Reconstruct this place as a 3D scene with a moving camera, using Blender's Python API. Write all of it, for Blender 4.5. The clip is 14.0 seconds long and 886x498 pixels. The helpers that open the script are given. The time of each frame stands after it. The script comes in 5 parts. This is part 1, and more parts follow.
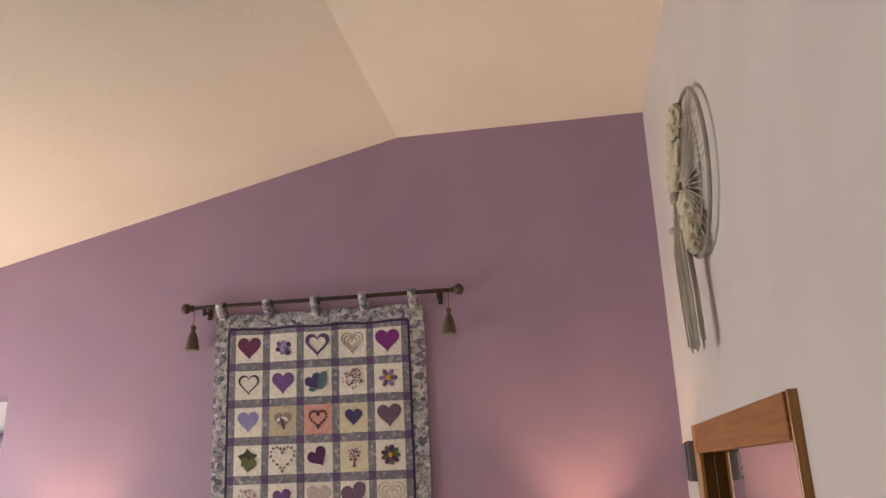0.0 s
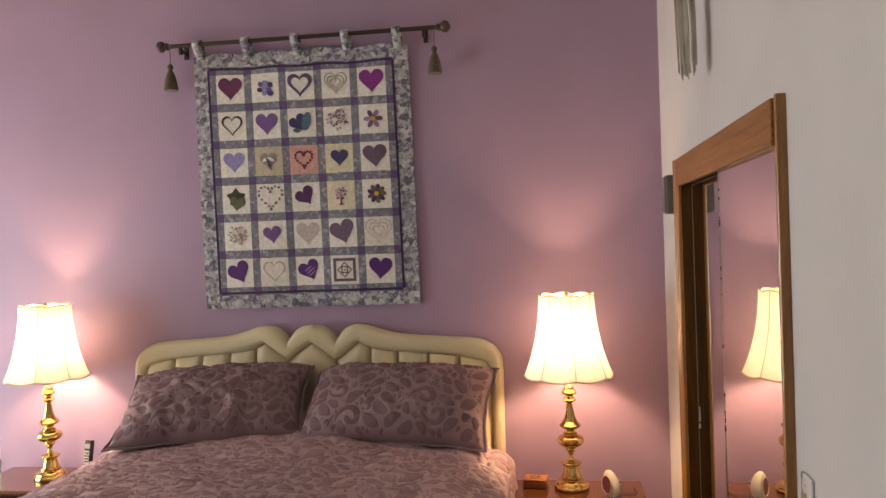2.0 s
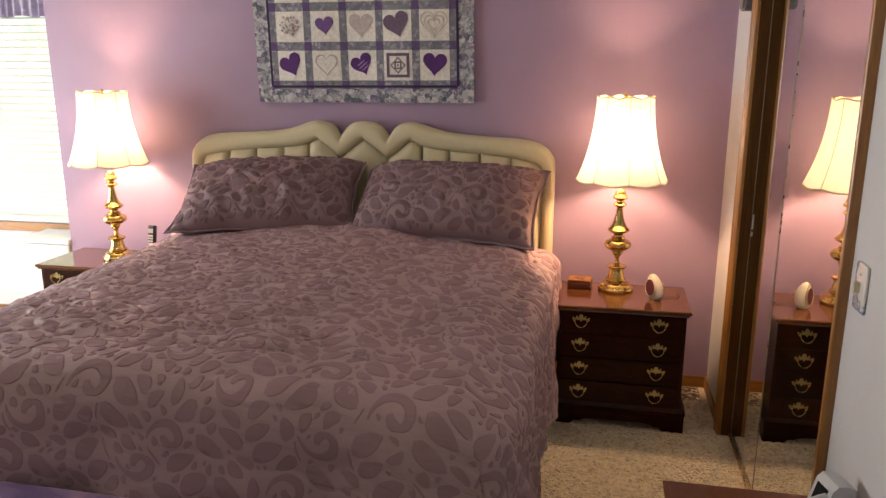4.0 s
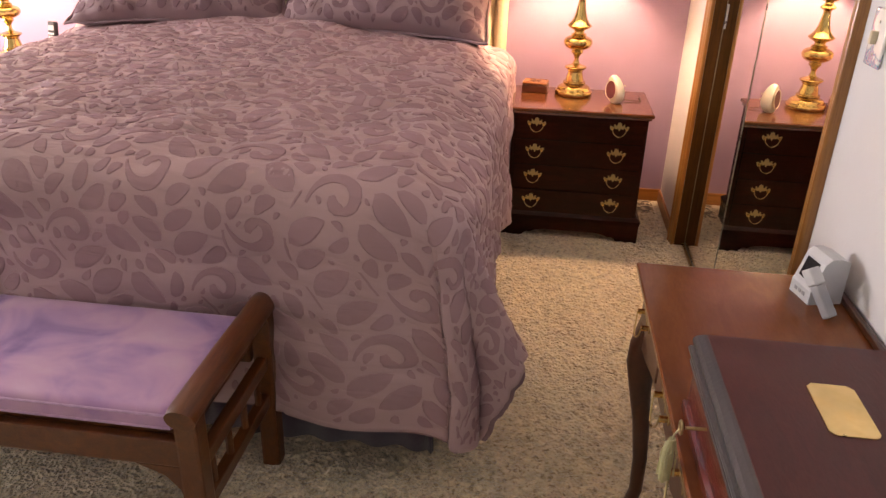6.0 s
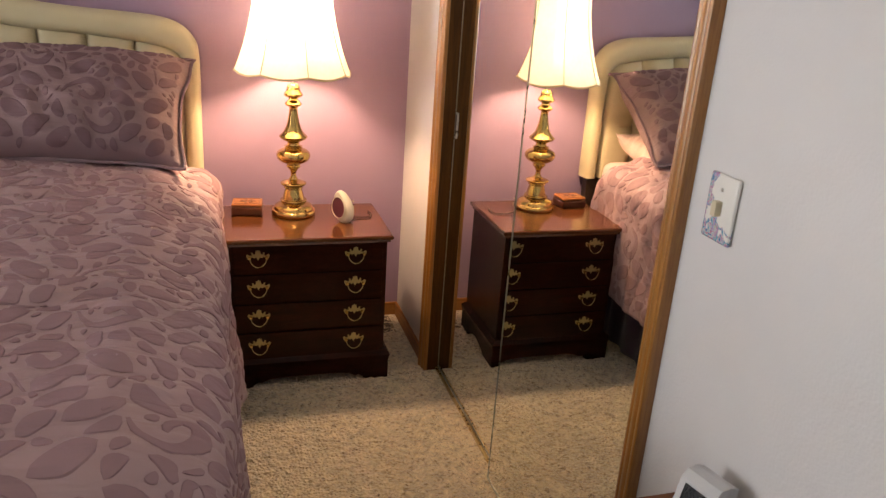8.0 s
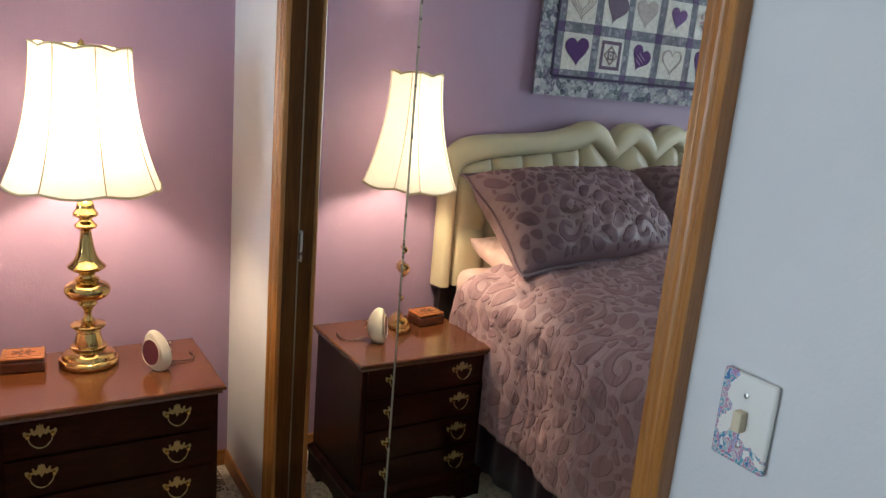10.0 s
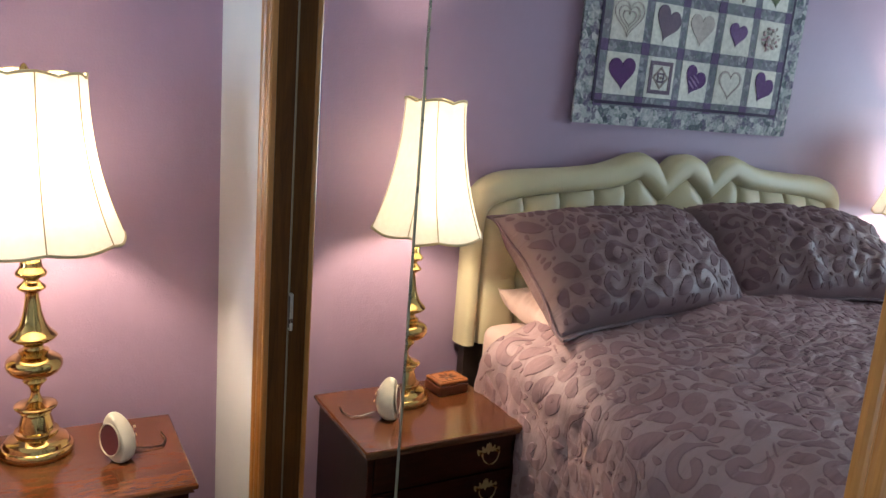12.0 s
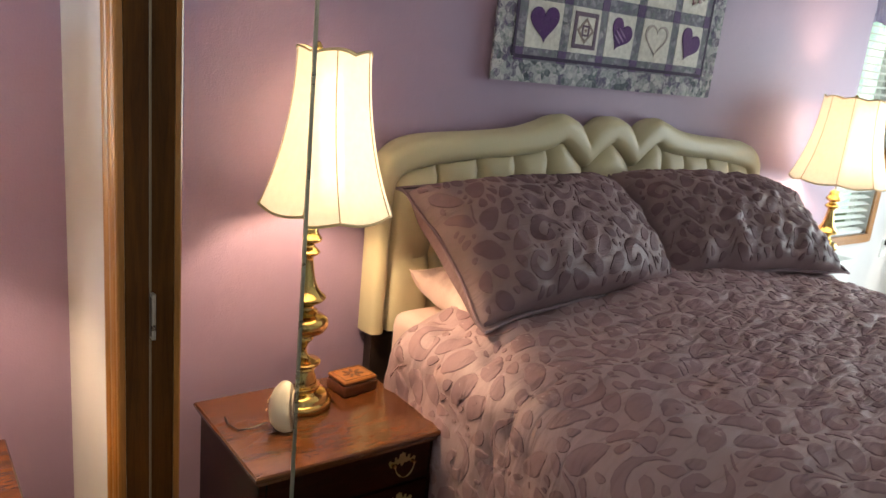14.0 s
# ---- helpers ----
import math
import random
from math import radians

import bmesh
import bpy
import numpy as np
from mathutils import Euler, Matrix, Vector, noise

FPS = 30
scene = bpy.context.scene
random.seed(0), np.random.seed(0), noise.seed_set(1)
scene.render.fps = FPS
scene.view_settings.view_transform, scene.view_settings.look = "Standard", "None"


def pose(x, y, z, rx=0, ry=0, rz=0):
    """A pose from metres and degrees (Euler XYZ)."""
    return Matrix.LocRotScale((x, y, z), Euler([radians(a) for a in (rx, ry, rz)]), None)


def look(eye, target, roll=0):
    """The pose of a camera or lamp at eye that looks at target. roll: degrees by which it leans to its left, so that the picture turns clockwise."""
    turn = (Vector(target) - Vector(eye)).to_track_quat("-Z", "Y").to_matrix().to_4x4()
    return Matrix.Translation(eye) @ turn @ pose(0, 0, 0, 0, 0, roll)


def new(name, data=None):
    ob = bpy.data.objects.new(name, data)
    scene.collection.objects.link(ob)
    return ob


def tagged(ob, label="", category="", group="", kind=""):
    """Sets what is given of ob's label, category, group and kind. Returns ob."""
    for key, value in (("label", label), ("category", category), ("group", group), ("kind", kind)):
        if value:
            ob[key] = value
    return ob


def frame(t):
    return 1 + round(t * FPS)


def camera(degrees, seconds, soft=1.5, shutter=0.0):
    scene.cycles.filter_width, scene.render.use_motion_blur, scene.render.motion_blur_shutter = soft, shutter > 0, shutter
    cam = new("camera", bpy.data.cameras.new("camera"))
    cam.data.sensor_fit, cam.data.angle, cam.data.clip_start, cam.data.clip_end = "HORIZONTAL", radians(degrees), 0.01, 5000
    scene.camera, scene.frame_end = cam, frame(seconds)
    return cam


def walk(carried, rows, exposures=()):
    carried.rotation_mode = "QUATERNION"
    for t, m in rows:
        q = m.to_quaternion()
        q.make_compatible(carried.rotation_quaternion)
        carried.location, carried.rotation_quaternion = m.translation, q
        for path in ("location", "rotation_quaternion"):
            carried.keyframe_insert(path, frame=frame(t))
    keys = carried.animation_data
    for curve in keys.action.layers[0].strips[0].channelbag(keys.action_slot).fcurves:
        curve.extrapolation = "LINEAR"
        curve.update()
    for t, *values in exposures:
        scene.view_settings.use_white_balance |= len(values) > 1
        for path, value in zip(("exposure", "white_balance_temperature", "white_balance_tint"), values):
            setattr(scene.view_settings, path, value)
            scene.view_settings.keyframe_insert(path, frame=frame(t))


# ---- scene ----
cam = camera(60.67, 14.0, soft=1.4)


def stance(x, y, z, turn, tilt, lean):
    """The camera's pose from its place and its turn to the left, tilt upwards and lean, in degrees."""
    return pose(x, y, z, 90 + tilt, 0, turn) @ pose(0, 0, 0, 0, 0, lean)


walk(cam, [
    (0, stance(1.648, -3.968, 1.929, 8.76, 16.70, -2.09)),
    (0.5, stance(1.639, -3.962, 1.898, 7.56, 13.04, -2.07)),
    (1, stance(1.633, -3.951, 1.855, 7.18, 8.92, -2.03)),
    (1.5, stance(1.628, -3.939, 1.809, 7.52, 4.20, -2.13)),
    (2, stance(1.630, -3.924, 1.769, 8.16, -0.39, -1.86)),
    (2.5, stance(1.627, -3.923, 1.734, 8.93, -3.45, -1.04)),
    (3, stance(1.624, -3.932, 1.727, 10.14, -6.89, -0.74)),
    (3.5, stance(1.598, -3.950, 1.668, 10.98, -10.28, -0.39)),
    (3.7, stance(1.608, -3.937, 1.662, 11.62, -11.71, -0.09)),
    (5.8, stance(1.551, -3.763, 1.420, 12.09, -23.92, 0.18)),
    (6, stance(1.542, -3.726, 1.399, 6.97, -25.28, 1.73)),
    (6.5, stance(1.416, -3.640, 1.412, -6.13, -26.08, 5.46)),
    (7, stance(1.336, -3.520, 1.441, -12.99, -24.70, 6.08)),
    (7.5, stance(1.372, -3.297, 1.463, -15.42, -22.49, 4.47)),
    (8, stance(1.407, -3.110, 1.488, -17.62, -19.85, 3.99)),
    (8.5, stance(1.366, -2.932, 1.506, -25.32, -16.30, 5.50)),
    (9, stance(1.340, -2.829, 1.518, -31.04, -14.45, 5.67)),
    (9.2, stance(1.362, -2.788, 1.522, -31.56, -14.16, 5.10)),
    (11.3, stance(1.552, -2.378, 1.563, -32.61, -12.82, 5.32)),
    (11.5, stance(1.586, -2.348, 1.581, -32.34, -12.71, 5.26)),
    (12, stance(1.680, -2.258, 1.539, -29.58, -11.81, 4.51)),
    (12.5, stance(1.724, -2.158, 1.533, -28.85, -11.22, 4.71)),
    (13, stance(1.799, -2.034, 1.516, -32.59, -11.34, 5.66)),
    (13.5, stance(1.835, -1.979, 1.506, -36.04, -12.93, 5.52)),
    (14, stance(1.841, -1.963, 1.525, -37.40, -14.38, 5.67)),
], exposures=[
    (0.0, 0.02, 9900, 32), (1.0, -0.10, 9700, 31), (2.0, -0.06, 9200, 27), (3.5, -0.06, 8900, 26), (6.0, 0.97, 9100, 35), (7.0, 0.83, 9000, 31), (8.0, 0.36, 8500, 25),
    (8.5, 0.22, 8300, 22), (9.2, 0.08, 7300, 15), (11.5, 0.05, 6200, 10), (12.5, 0.0, 6000, 8), (13.0, -0.04, 5600, 4), (14.0, 0.02, 7500, 16)])

# ---- light ----
world = bpy.data.worlds.new("sky")
scene.world = world
world.use_nodes = True
sky_nodes = world.node_tree
sky = sky_nodes.nodes.new("ShaderNodeTexSky")
sky.sky_type, sky.sun_disc = "NISHITA", False
sky.sun_elevation, sky.sun_rotation = radians(48), radians(200)
sky_nodes.nodes["Background"].inputs["Strength"].default_value = 0.1
sky_nodes.links.new(sky.outputs["Color"], sky_nodes.nodes["Background"].inputs["Color"])

SUN = new("sun", bpy.data.lights.new("sun", "SUN"))
SUN.data.energy, SUN.data.angle, SUN.data.color = 2.0, radians(0.5), (1.0, 0.95, 0.88)
SUN.matrix_world = look((0, 0, 0), (-math.sin(radians(200)) * 0.67, -math.cos(radians(200)) * 0.67, -0.74))


def daylight(x, y, z, width, height, watts, turn):
    """Skylight that stands in a window's opening."""
    lamp = bpy.data.lights.new("window_daylight", "AREA")
    lamp.shape, lamp.size, lamp.size_y, lamp.energy, lamp.color = "RECTANGLE", width, height, watts, (0.66, 0.84, 1.0)
    ob = new("window_daylight", lamp)
    ob.matrix_world = pose(x, y, z, 80, 0, turn)
    return ob


def bulb_light(x, y, z, watts):
    lamp = bpy.data.lights.new("bulb_light", "POINT")
    lamp.energy, lamp.shadow_soft_size, lamp.color = watts, 0.05, (1.0, 0.78, 0.55)
    new("bulb_light", lamp).location = (x, y, z)


BULB_WATTS = 33
LAMP_RIGHT, LAMP_LEFT = (1.691, -0.285), (-1.05, -0.235)
CHEST_TOP = 0.587
for lx, ly in (LAMP_RIGHT, LAMP_LEFT):
    bulb_light(lx, ly, CHEST_TOP + 0.72, BULB_WATTS)
daylight(-3.32, -1.35, 1.14, 2.06, 1.96, 150, -90)


# ---- materials ----
class Shader:
    """A node material, built link by link."""

    def __init__(self, name, rough=0.5, metal=0.0, spec=0.5):
        self.material = bpy.data.materials.new(name)
        self.material.use_nodes = True
        self.tree = self.material.node_tree
        self.bsdf = self.tree.nodes["Principled BSDF"]
        self.set("Roughness", rough), self.set("Metallic", metal), self.set("Specular IOR Level", spec)
        self.coords = self.node("ShaderNodeTexCoord")

    def node(self, kind, **values):
        n = self.tree.nodes.new(kind)
        for key, value in values.items():
            n.inputs[key.replace("_", " ")].default_value = value
        return n

    def link(self, a, b):
        self.tree.links.new(a, b)

    def set(self, key, value):
        self.bsdf.inputs[key].default_value = value

    def feed(self, socket, value):
        if isinstance(value, (int, float, tuple)):
            socket.default_value = value
        else:
            self.link(value, socket)

    def at(self, scale=(1, 1, 1), turn=(0, 0, 0), uv=False):
        m = self.node("ShaderNodeMapping")
        m.inputs["Scale"].default_value, m.inputs["Rotation"].default_value = scale, turn
        self.link(self.coords.outputs["UV" if uv else "Object"], m.inputs["Vector"])
        return m.outputs["Vector"]

    def noise(self, where, scale, detail=4.0, distortion=0.0, rough=0.5):
        n = self.node("ShaderNodeTexNoise", Scale=scale, Detail=detail, Distortion=distortion, Roughness=rough)
        self.link(where, n.inputs["Vector"])
        return n.outputs["Fac"]

    def math(self, op, a, b=0.0, c=0.0):
        n = self.node("ShaderNodeMath")
        n.operation = op
        for socket, value in zip(n.inputs, (a, b, c)):
            self.feed(socket, value)
        return n.outputs[0]

    def ramp(self, fac, *stops):
        n = self.node("ShaderNodeValToRGB")
        e = n.color_ramp.elements
        while len(e) < len(stops):
            e.new(0.5)
        for el, (p, c) in zip(e, stops):
            el.position = p
            el.color = (*c, 1) if isinstance(c, tuple) else (c, c, c, 1)
        self.link(fac, n.inputs["Fac"])
        return n.outputs["Color"]

    def mix(self, fac, a, b, mode="MIX"):
        n = self.node("ShaderNodeMix")
        n.data_type, n.blend_type = "RGBA", mode
        self.feed(n.inputs[0], fac)
        self.feed(n.inputs[6], (*a, 1) if isinstance(a, tuple) and len(a) == 3 else a)
        self.feed(n.inputs[7], (*b, 1) if isinstance(b, tuple) and len(b) == 3 else b)
        return n.outputs[2]

    def bump(self, height, depth, strength=1.0):
        n = self.node("ShaderNodeBump", Strength=strength, Distance=depth)
        self.link(height, n.inputs["Height"])
        self.link(n.outputs["Normal"], self.bsdf.inputs["Normal"])

    def colour(self, value):
        self.feed(self.bsdf.inputs["Base Color"], (*value, 1) if isinstance(value, tuple) and len(value) == 3 else value)
        return self


def shade(c, k):
    return tuple(min(1.0, v * k) for v in c)


def painted(name, c, rough=0.6, grain=180.0, depth=0.0006, vary=0.05):
    s = Shader(name, rough)
    w = s.at()
    s.colour(s.ramp(s.noise(w, 2.3, 5), (0.3, shade(c, 1 - vary)), (0.7, shade(c, 1 + vary))))
    s.bump(s.math("ADD", s.noise(w, grain, 3), s.math("MULTIPLY", s.noise(w, 30, 3), 1.5)), depth)
    return s.material


def wooden(name, dark, mid, light, stretch=(9, 9, 0.7), rough=0.3, coat=0.3, scale=3.0):
    """Stained, varnished wood; the grain runs along the axis with the smallest stretch."""
    s = Shader(name, rough)
    w = s.at(stretch)
    broad = s.noise(w, scale, 6, 1.2, 0.6)
    fine = s.noise(w, scale * 9, 4, 0.4)
    g = s.math("ADD", s.math("MULTIPLY", broad, 0.7), s.math("MULTIPLY", fine, 0.3))
    s.colour(s.ramp(g, (0.32, dark), (0.5, mid), (0.68, light)))
    s.set("Coat Weight", coat), s.set("Coat Roughness", 0.12)
    s.bump(fine, 0.0003)
    s.link(s.ramp(broad, (0.3, rough * 0.93), (0.7, min(1, rough * 1.12))), s.bsdf.inputs["Roughness"])
    return s.material


def metallic(name, c, rough=0.2, vary=0.15):
    s = Shader(name, rough, 1.0)
    w = s.at()
    n = s.noise(w, 14, 4)
    s.colour(s.ramp(n, (0.3, shade(c, 1 - vary)), (0.7, shade(c, 1 + vary))))
    s.link(s.ramp(s.noise(w, 40, 3), (0.3, rough * 0.7), (0.7, rough * 1.5)), s.bsdf.inputs["Roughness"])
    return s.material


def cloth(name, c, vary=0.12, weave=900.0, depth=0.0004, rough=0.85, sheen=0.2, scale=9.0):
    s = Shader(name, rough)
    w = s.at()
    s.colour(s.ramp(s.noise(w, scale, 5), (0.3, shade(c, 1 - vary)), (0.7, shade(c, 1 + vary))))
    s.set("Sheen Weight", sheen)
    s.bump(s.math("ADD", s.noise(w, weave, 2), s.noise(w, weave / 6, 3)), depth)
    return s.material


def carpet():
    s = Shader("beige_speckled_carpet", 0.95, spec=0.15)
    w = s.at()
    v = s.node("ShaderNodeTexVoronoi", Scale=95.0)
    s.link(w, v.inputs["Vector"])
    tuft = s.noise(w, 60, 5, 0.6)
    speck = s.ramp(s.noise(w, 62, 3, 0.5, 0.7), (0.28, (0.26, 0.18, 0.105)), (0.40, (0.70, 0.55, 0.36)), (0.52, (0.93, 0.79, 0.56)))
    # uneven tone, with shade in the gaps between tufts put into the colour
    worn = s.ramp(s.math("ADD", s.math("MULTIPLY", s.noise(w, 2.2, 4), 0.4), s.math("MULTIPLY", s.noise(w, 30, 3, 0.8), 0.6)), (0.36, 0.66), (0.56, 0.93))
    s.colour(s.mix(1.0, speck, worn, "MULTIPLY"))
    s.set("Sheen Weight", 0.4)
    lay = s.noise(s.at((26, 60, 1), (0, 0, 0.5)), 1.0, 4, 0.8)
    s.bump(s.math("ADD", s.math("MULTIPLY", tuft, 1.3), s.math("ADD", v.outputs["Distance"], lay)), 0.022, 0.8)
    return s.material


def matelasse(name, tone, gathered=False, rough=0.5, gloss=0.15, depth=0.009):
    """Quilted satin cloth: fine gathers across it and a woven thread; the leaves are laid on it as relief."""
    s = Shader(name, rough, spec=0.45)
    w = s.at(uv=True)
    fade = s.ramp(s.noise(w, 3.0, 4), (0.3, 0.9), (0.7, 1.06))
    s.colour(s.mix(1.0, (*tone, 1), fade, "MULTIPLY"))
    s.set("Specular IOR Level", gloss)
    pucker = s.noise(s.at((6, 21, 1), uv=True), 1.5, 1.5, 0.8)
    fold = s.noise(s.at((5, 15, 1), uv=True), 1.5, 1, 0.6)
    crease = s.ramp(s.math("ABSOLUTE", s.math("SUBTRACT", fold, 0.5)), (0.0, 0.0), (0.10, 1.0))
    thread = s.noise(w, 700, 2)
    # the cloth lies gathered in fine wrinkles along the bed's top and hangs smooth at its foot
    along = s.node("ShaderNodeSeparateXYZ")
    s.link(w, along.inputs[0])
    low = s.ramp(s.math("MULTIPLY", along.outputs["Y"], 0.5), (0.12, 0.2), (0.26, 1.0), (0.80, 1.0), (0.93, 0.0))
    wide = s.ramp(s.math("ADD", s.math("MULTIPLY", along.outputs["X"], 0.5), 0.5), (0.62, 1.0), (0.86, 0.3))
    slack = s.math("ADD", 0.18, s.math("MULTIPLY", s.math("MULTIPLY", low, wide), 0.95)) if gathered else 0.20
    folds = s.math("MULTIPLY", s.math("ADD", s.math("MULTIPLY", pucker, 3.0), s.math("MULTIPLY", crease, 0.2)), slack)
    s.bump(s.math("ADD", folds, s.math("MULTIPLY", thread, 0.06)), depth, 0.95)
    return s.material


def floral_print(name, scale, tones, rough=0.85):
    """Small-figured printed cotton in several tones."""
    s = Shader(name, rough)
    w = s.at()
    v = s.node("ShaderNodeTexVoronoi", Scale=scale)
    s.link(w, v.inputs["Vector"])
    sep = s.node("ShaderNodeSeparateColor")
    s.link(v.outputs["Color"], sep.inputs[0])
    n = s.noise(w, scale * 0.9, 5, 1.5, 0.7)
    pick = s.math("ADD", s.math("MULTIPLY", sep.outputs[0], 0.55), s.math("MULTIPLY", n, 0.5))
    s.colour(s.ramp(pick, *[(0.15 + 0.7 * i / (len(tones) - 1), t) for i, t in enumerate(tones)]))
    s.bump(s.math("ADD", s.noise(w, 500, 2), s.math("MULTIPLY", s.noise(w, 45, 3), 3.0)), 0.0012)
    return s.material


def lampshade_fabric():
    s = Shader("ivory_lampshade_fabric", 0.8)
    w = s.at()
    c = s.ramp(s.noise(w, 60, 4), (0.3, (0.82, 0.79, 0.69)), (0.7, (0.88, 0.85, 0.75)))
    s.colour(c)
    s.bump(s.noise(w, 800, 2), 0.0002)
    t = s.node("ShaderNodeBsdfTranslucent")
    s.link(c, t.inputs["Color"])
    m = s.node("ShaderNodeMixShader")
    m.inputs[0].default_value = 0.185
    s.link(s.bsdf.outputs[0], m.inputs[1])
    s.link(t.outputs[0], m.inputs[2])
    s.link(m.outputs[0], s.tree.nodes["Material Output"].inputs["Surface"])
    return s.material


def mirror_glass():
    s = Shader("mirror", 0.012, 1.0)
    s.colour((0.86, 0.88, 0.86))
    return s.material


def clear_glass():
    s = Shader("window_glass", 0.0)
    s.colour((1, 1, 1)), s.set("Transmission Weight", 1.0), s.set("IOR", 1.02)
    return s.material


def garden_glow(strength):
    """Bright foliage and sky far off behind the window."""
    s = Shader("bright_garden", 1.0)
    w = s.at()
    leaf = s.ramp(s.noise(w, 1.3, 8, 0.6, 0.7), (0.36, (0.34, 0.62, 0.55)), (0.47, (0.55, 0.85, 0.78)), (0.56, (0.80, 1.0, 0.97)), (0.7, (1.0, 1.0, 1.0)))
    e = s.node("ShaderNodeEmission", Strength=strength)
    s.link(leaf, e.inputs["Color"])
    s.link(e.outputs[0], s.tree.nodes["Material Output"].inputs["Surface"])
    return s.material


LAVENDER = painted("lavender_wall_paint", (0.36, 0.247, 0.365), 0.55)
WHITE_WALL = painted("white_wall_paint", (0.61, 0.61, 0.615), 0.6)


def textured_ceiling():
    s = Shader("cream_textured_ceiling", 0.8)
    w = s.at()
    s.colour(s.ramp(s.noise(w, 1.5, 4), (0.3, (0.80, 0.75, 0.67)), (0.7, (0.85, 0.80, 0.72))))
    swirl = s.ramp(s.noise(w, 7.0, 6, 2.2, 0.6), (0.46, 0.0), (0.60, 1.0))
    s.bump(s.math("ADD", swirl, s.math("MULTIPLY", s.noise(w, 60, 3), 0.25)), 0.002, 0.28)
    return s.material


CEILING = textured_ceiling()
CARPET = carpet()
OAK = wooden("honey_oak_trim", (0.23, 0.082, 0.015), (0.34, 0.138, 0.030), (0.43, 0.19, 0.048), (14, 14, 0.8), 0.32, 0.3)
OAK_ACROSS = wooden("honey_oak_trim_level", (0.16, 0.054, 0.010), (0.33, 0.132, 0.029), (0.47, 0.215, 0.058), (22, 0.7, 22), 0.42, 0.1)
OAK_LONG = wooden("honey_oak_baseboard", (0.23, 0.082, 0.015), (0.34, 0.138, 0.030), (0.43, 0.19, 0.048), (0.8, 14, 14), 0.42, 0.1)
# jamb oak, its base colour darkened for the shade inside the opening
SHADED_JAMB = wooden("shaded_oak_jamb", (0.050, 0.016, 0.0024), (0.080, 0.027, 0.0036), (0.112, 0.040, 0.006), (14, 14, 0.8), 0.5, 0.0)
SHADED_JAMB.node_tree.nodes["Principled BSDF"].inputs["Specular IOR Level"].default_value = 0.15
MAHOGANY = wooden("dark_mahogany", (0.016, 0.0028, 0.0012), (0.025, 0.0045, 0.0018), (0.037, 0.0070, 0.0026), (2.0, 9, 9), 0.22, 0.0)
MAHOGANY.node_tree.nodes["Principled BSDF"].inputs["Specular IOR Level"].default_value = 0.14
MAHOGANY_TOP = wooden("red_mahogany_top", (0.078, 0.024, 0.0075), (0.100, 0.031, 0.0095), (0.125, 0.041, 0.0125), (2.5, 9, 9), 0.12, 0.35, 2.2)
DESK_TOP = wooden("red_brown_desk_top", (0.135, 0.040, 0.013), (0.165, 0.050, 0.017), (0.20, 0.064, 0.021), (9, 2.5, 9), 0.15, 0.12, 2.2)
DESK_TOP.node_tree.nodes["Principled BSDF"].inputs["Specular IOR Level"].default_value = 0.3
DESK_WOOD = wooden("dark_desk_wood", (0.042, 0.0110, 0.0042), (0.056, 0.0150, 0.0058), (0.072, 0.020, 0.008), (8, 1.0, 8), 0.3, 0.15)
BENCH_WOOD = wooden("warm_brown_bench_wood", (0.055, 0.012, 0.0018), (0.095, 0.024, 0.0036), (0.145, 0.040, 0.0065), (9, 1.0, 9), 0.3, 0.12)
BRASS = metallic("polished_brass", (0.66, 0.47, 0.18), 0.12, 0.1)
OLD_BRASS = metallic("antique_brass", (0.43, 0.34, 0.17), 0.34)
GILT_EDGE = metallic("brass_edge_strip", (0.62, 0.47, 0.24), 0.28, 0.05)
EDGE_METAL = metallic("grey_green_edge_strip", (0.36, 0.38, 0.32), 0.3)
STEEL = metallic("dull_steel", (0.55, 0.54, 0.5), 0.35)
MIRROR = mirror_glass()
GLASS = clear_glass()
DARK_METAL = painted("dark_bronze_rod", (0.028, 0.018, 0.014), 0.35, vary=0.2)


# ---- mesh helpers ----
def block(bm, x0, x1, y0, y1, z0, z1, bevel=0.0, segments=2):
    made = bmesh.ops.create_cube(bm, size=1.0)
    for v in made["verts"]:
        v.co = Vector((x0 + (x1 - x0) * (v.co.x + 0.5), y0 + (y1 - y0) * (v.co.y + 0.5), z0 + (z1 - z0) * (v.co.z + 0.5)))
    if bevel:
        edges = list({e for v in made["verts"] for e in v.link_edges})
        bmesh.ops.bevel(bm, geom=edges, offset=bevel, segments=segments, affect="EDGES", profile=0.6)
    return bm


def boxed(x0, x1, y0, y1, z0, z1, bevel=0.0, segments=2):
    return block(bmesh.new(), x0, x1, y0, y1, z0, z1, bevel, segments)


def lathe(profile, n=40, bm=None, closed=True):
    """Turned shape about z from (radius, height) pairs."""
    bm = bm or bmesh.new()
    rings = [[bm.verts.new((r * math.cos(2 * math.pi * i / n), r * math.sin(2 * math.pi * i / n), z)) for i in range(n)] for r, z in profile]
    for a, b in zip(rings, rings[1:]):
        for i in range(n):
            bm.faces.new((a[i], a[(i + 1) % n], b[(i + 1) % n], b[i]))
    if closed:
        bm.faces.new(list(reversed(rings[0])))
        bm.faces.new(rings[-1])
    return bm


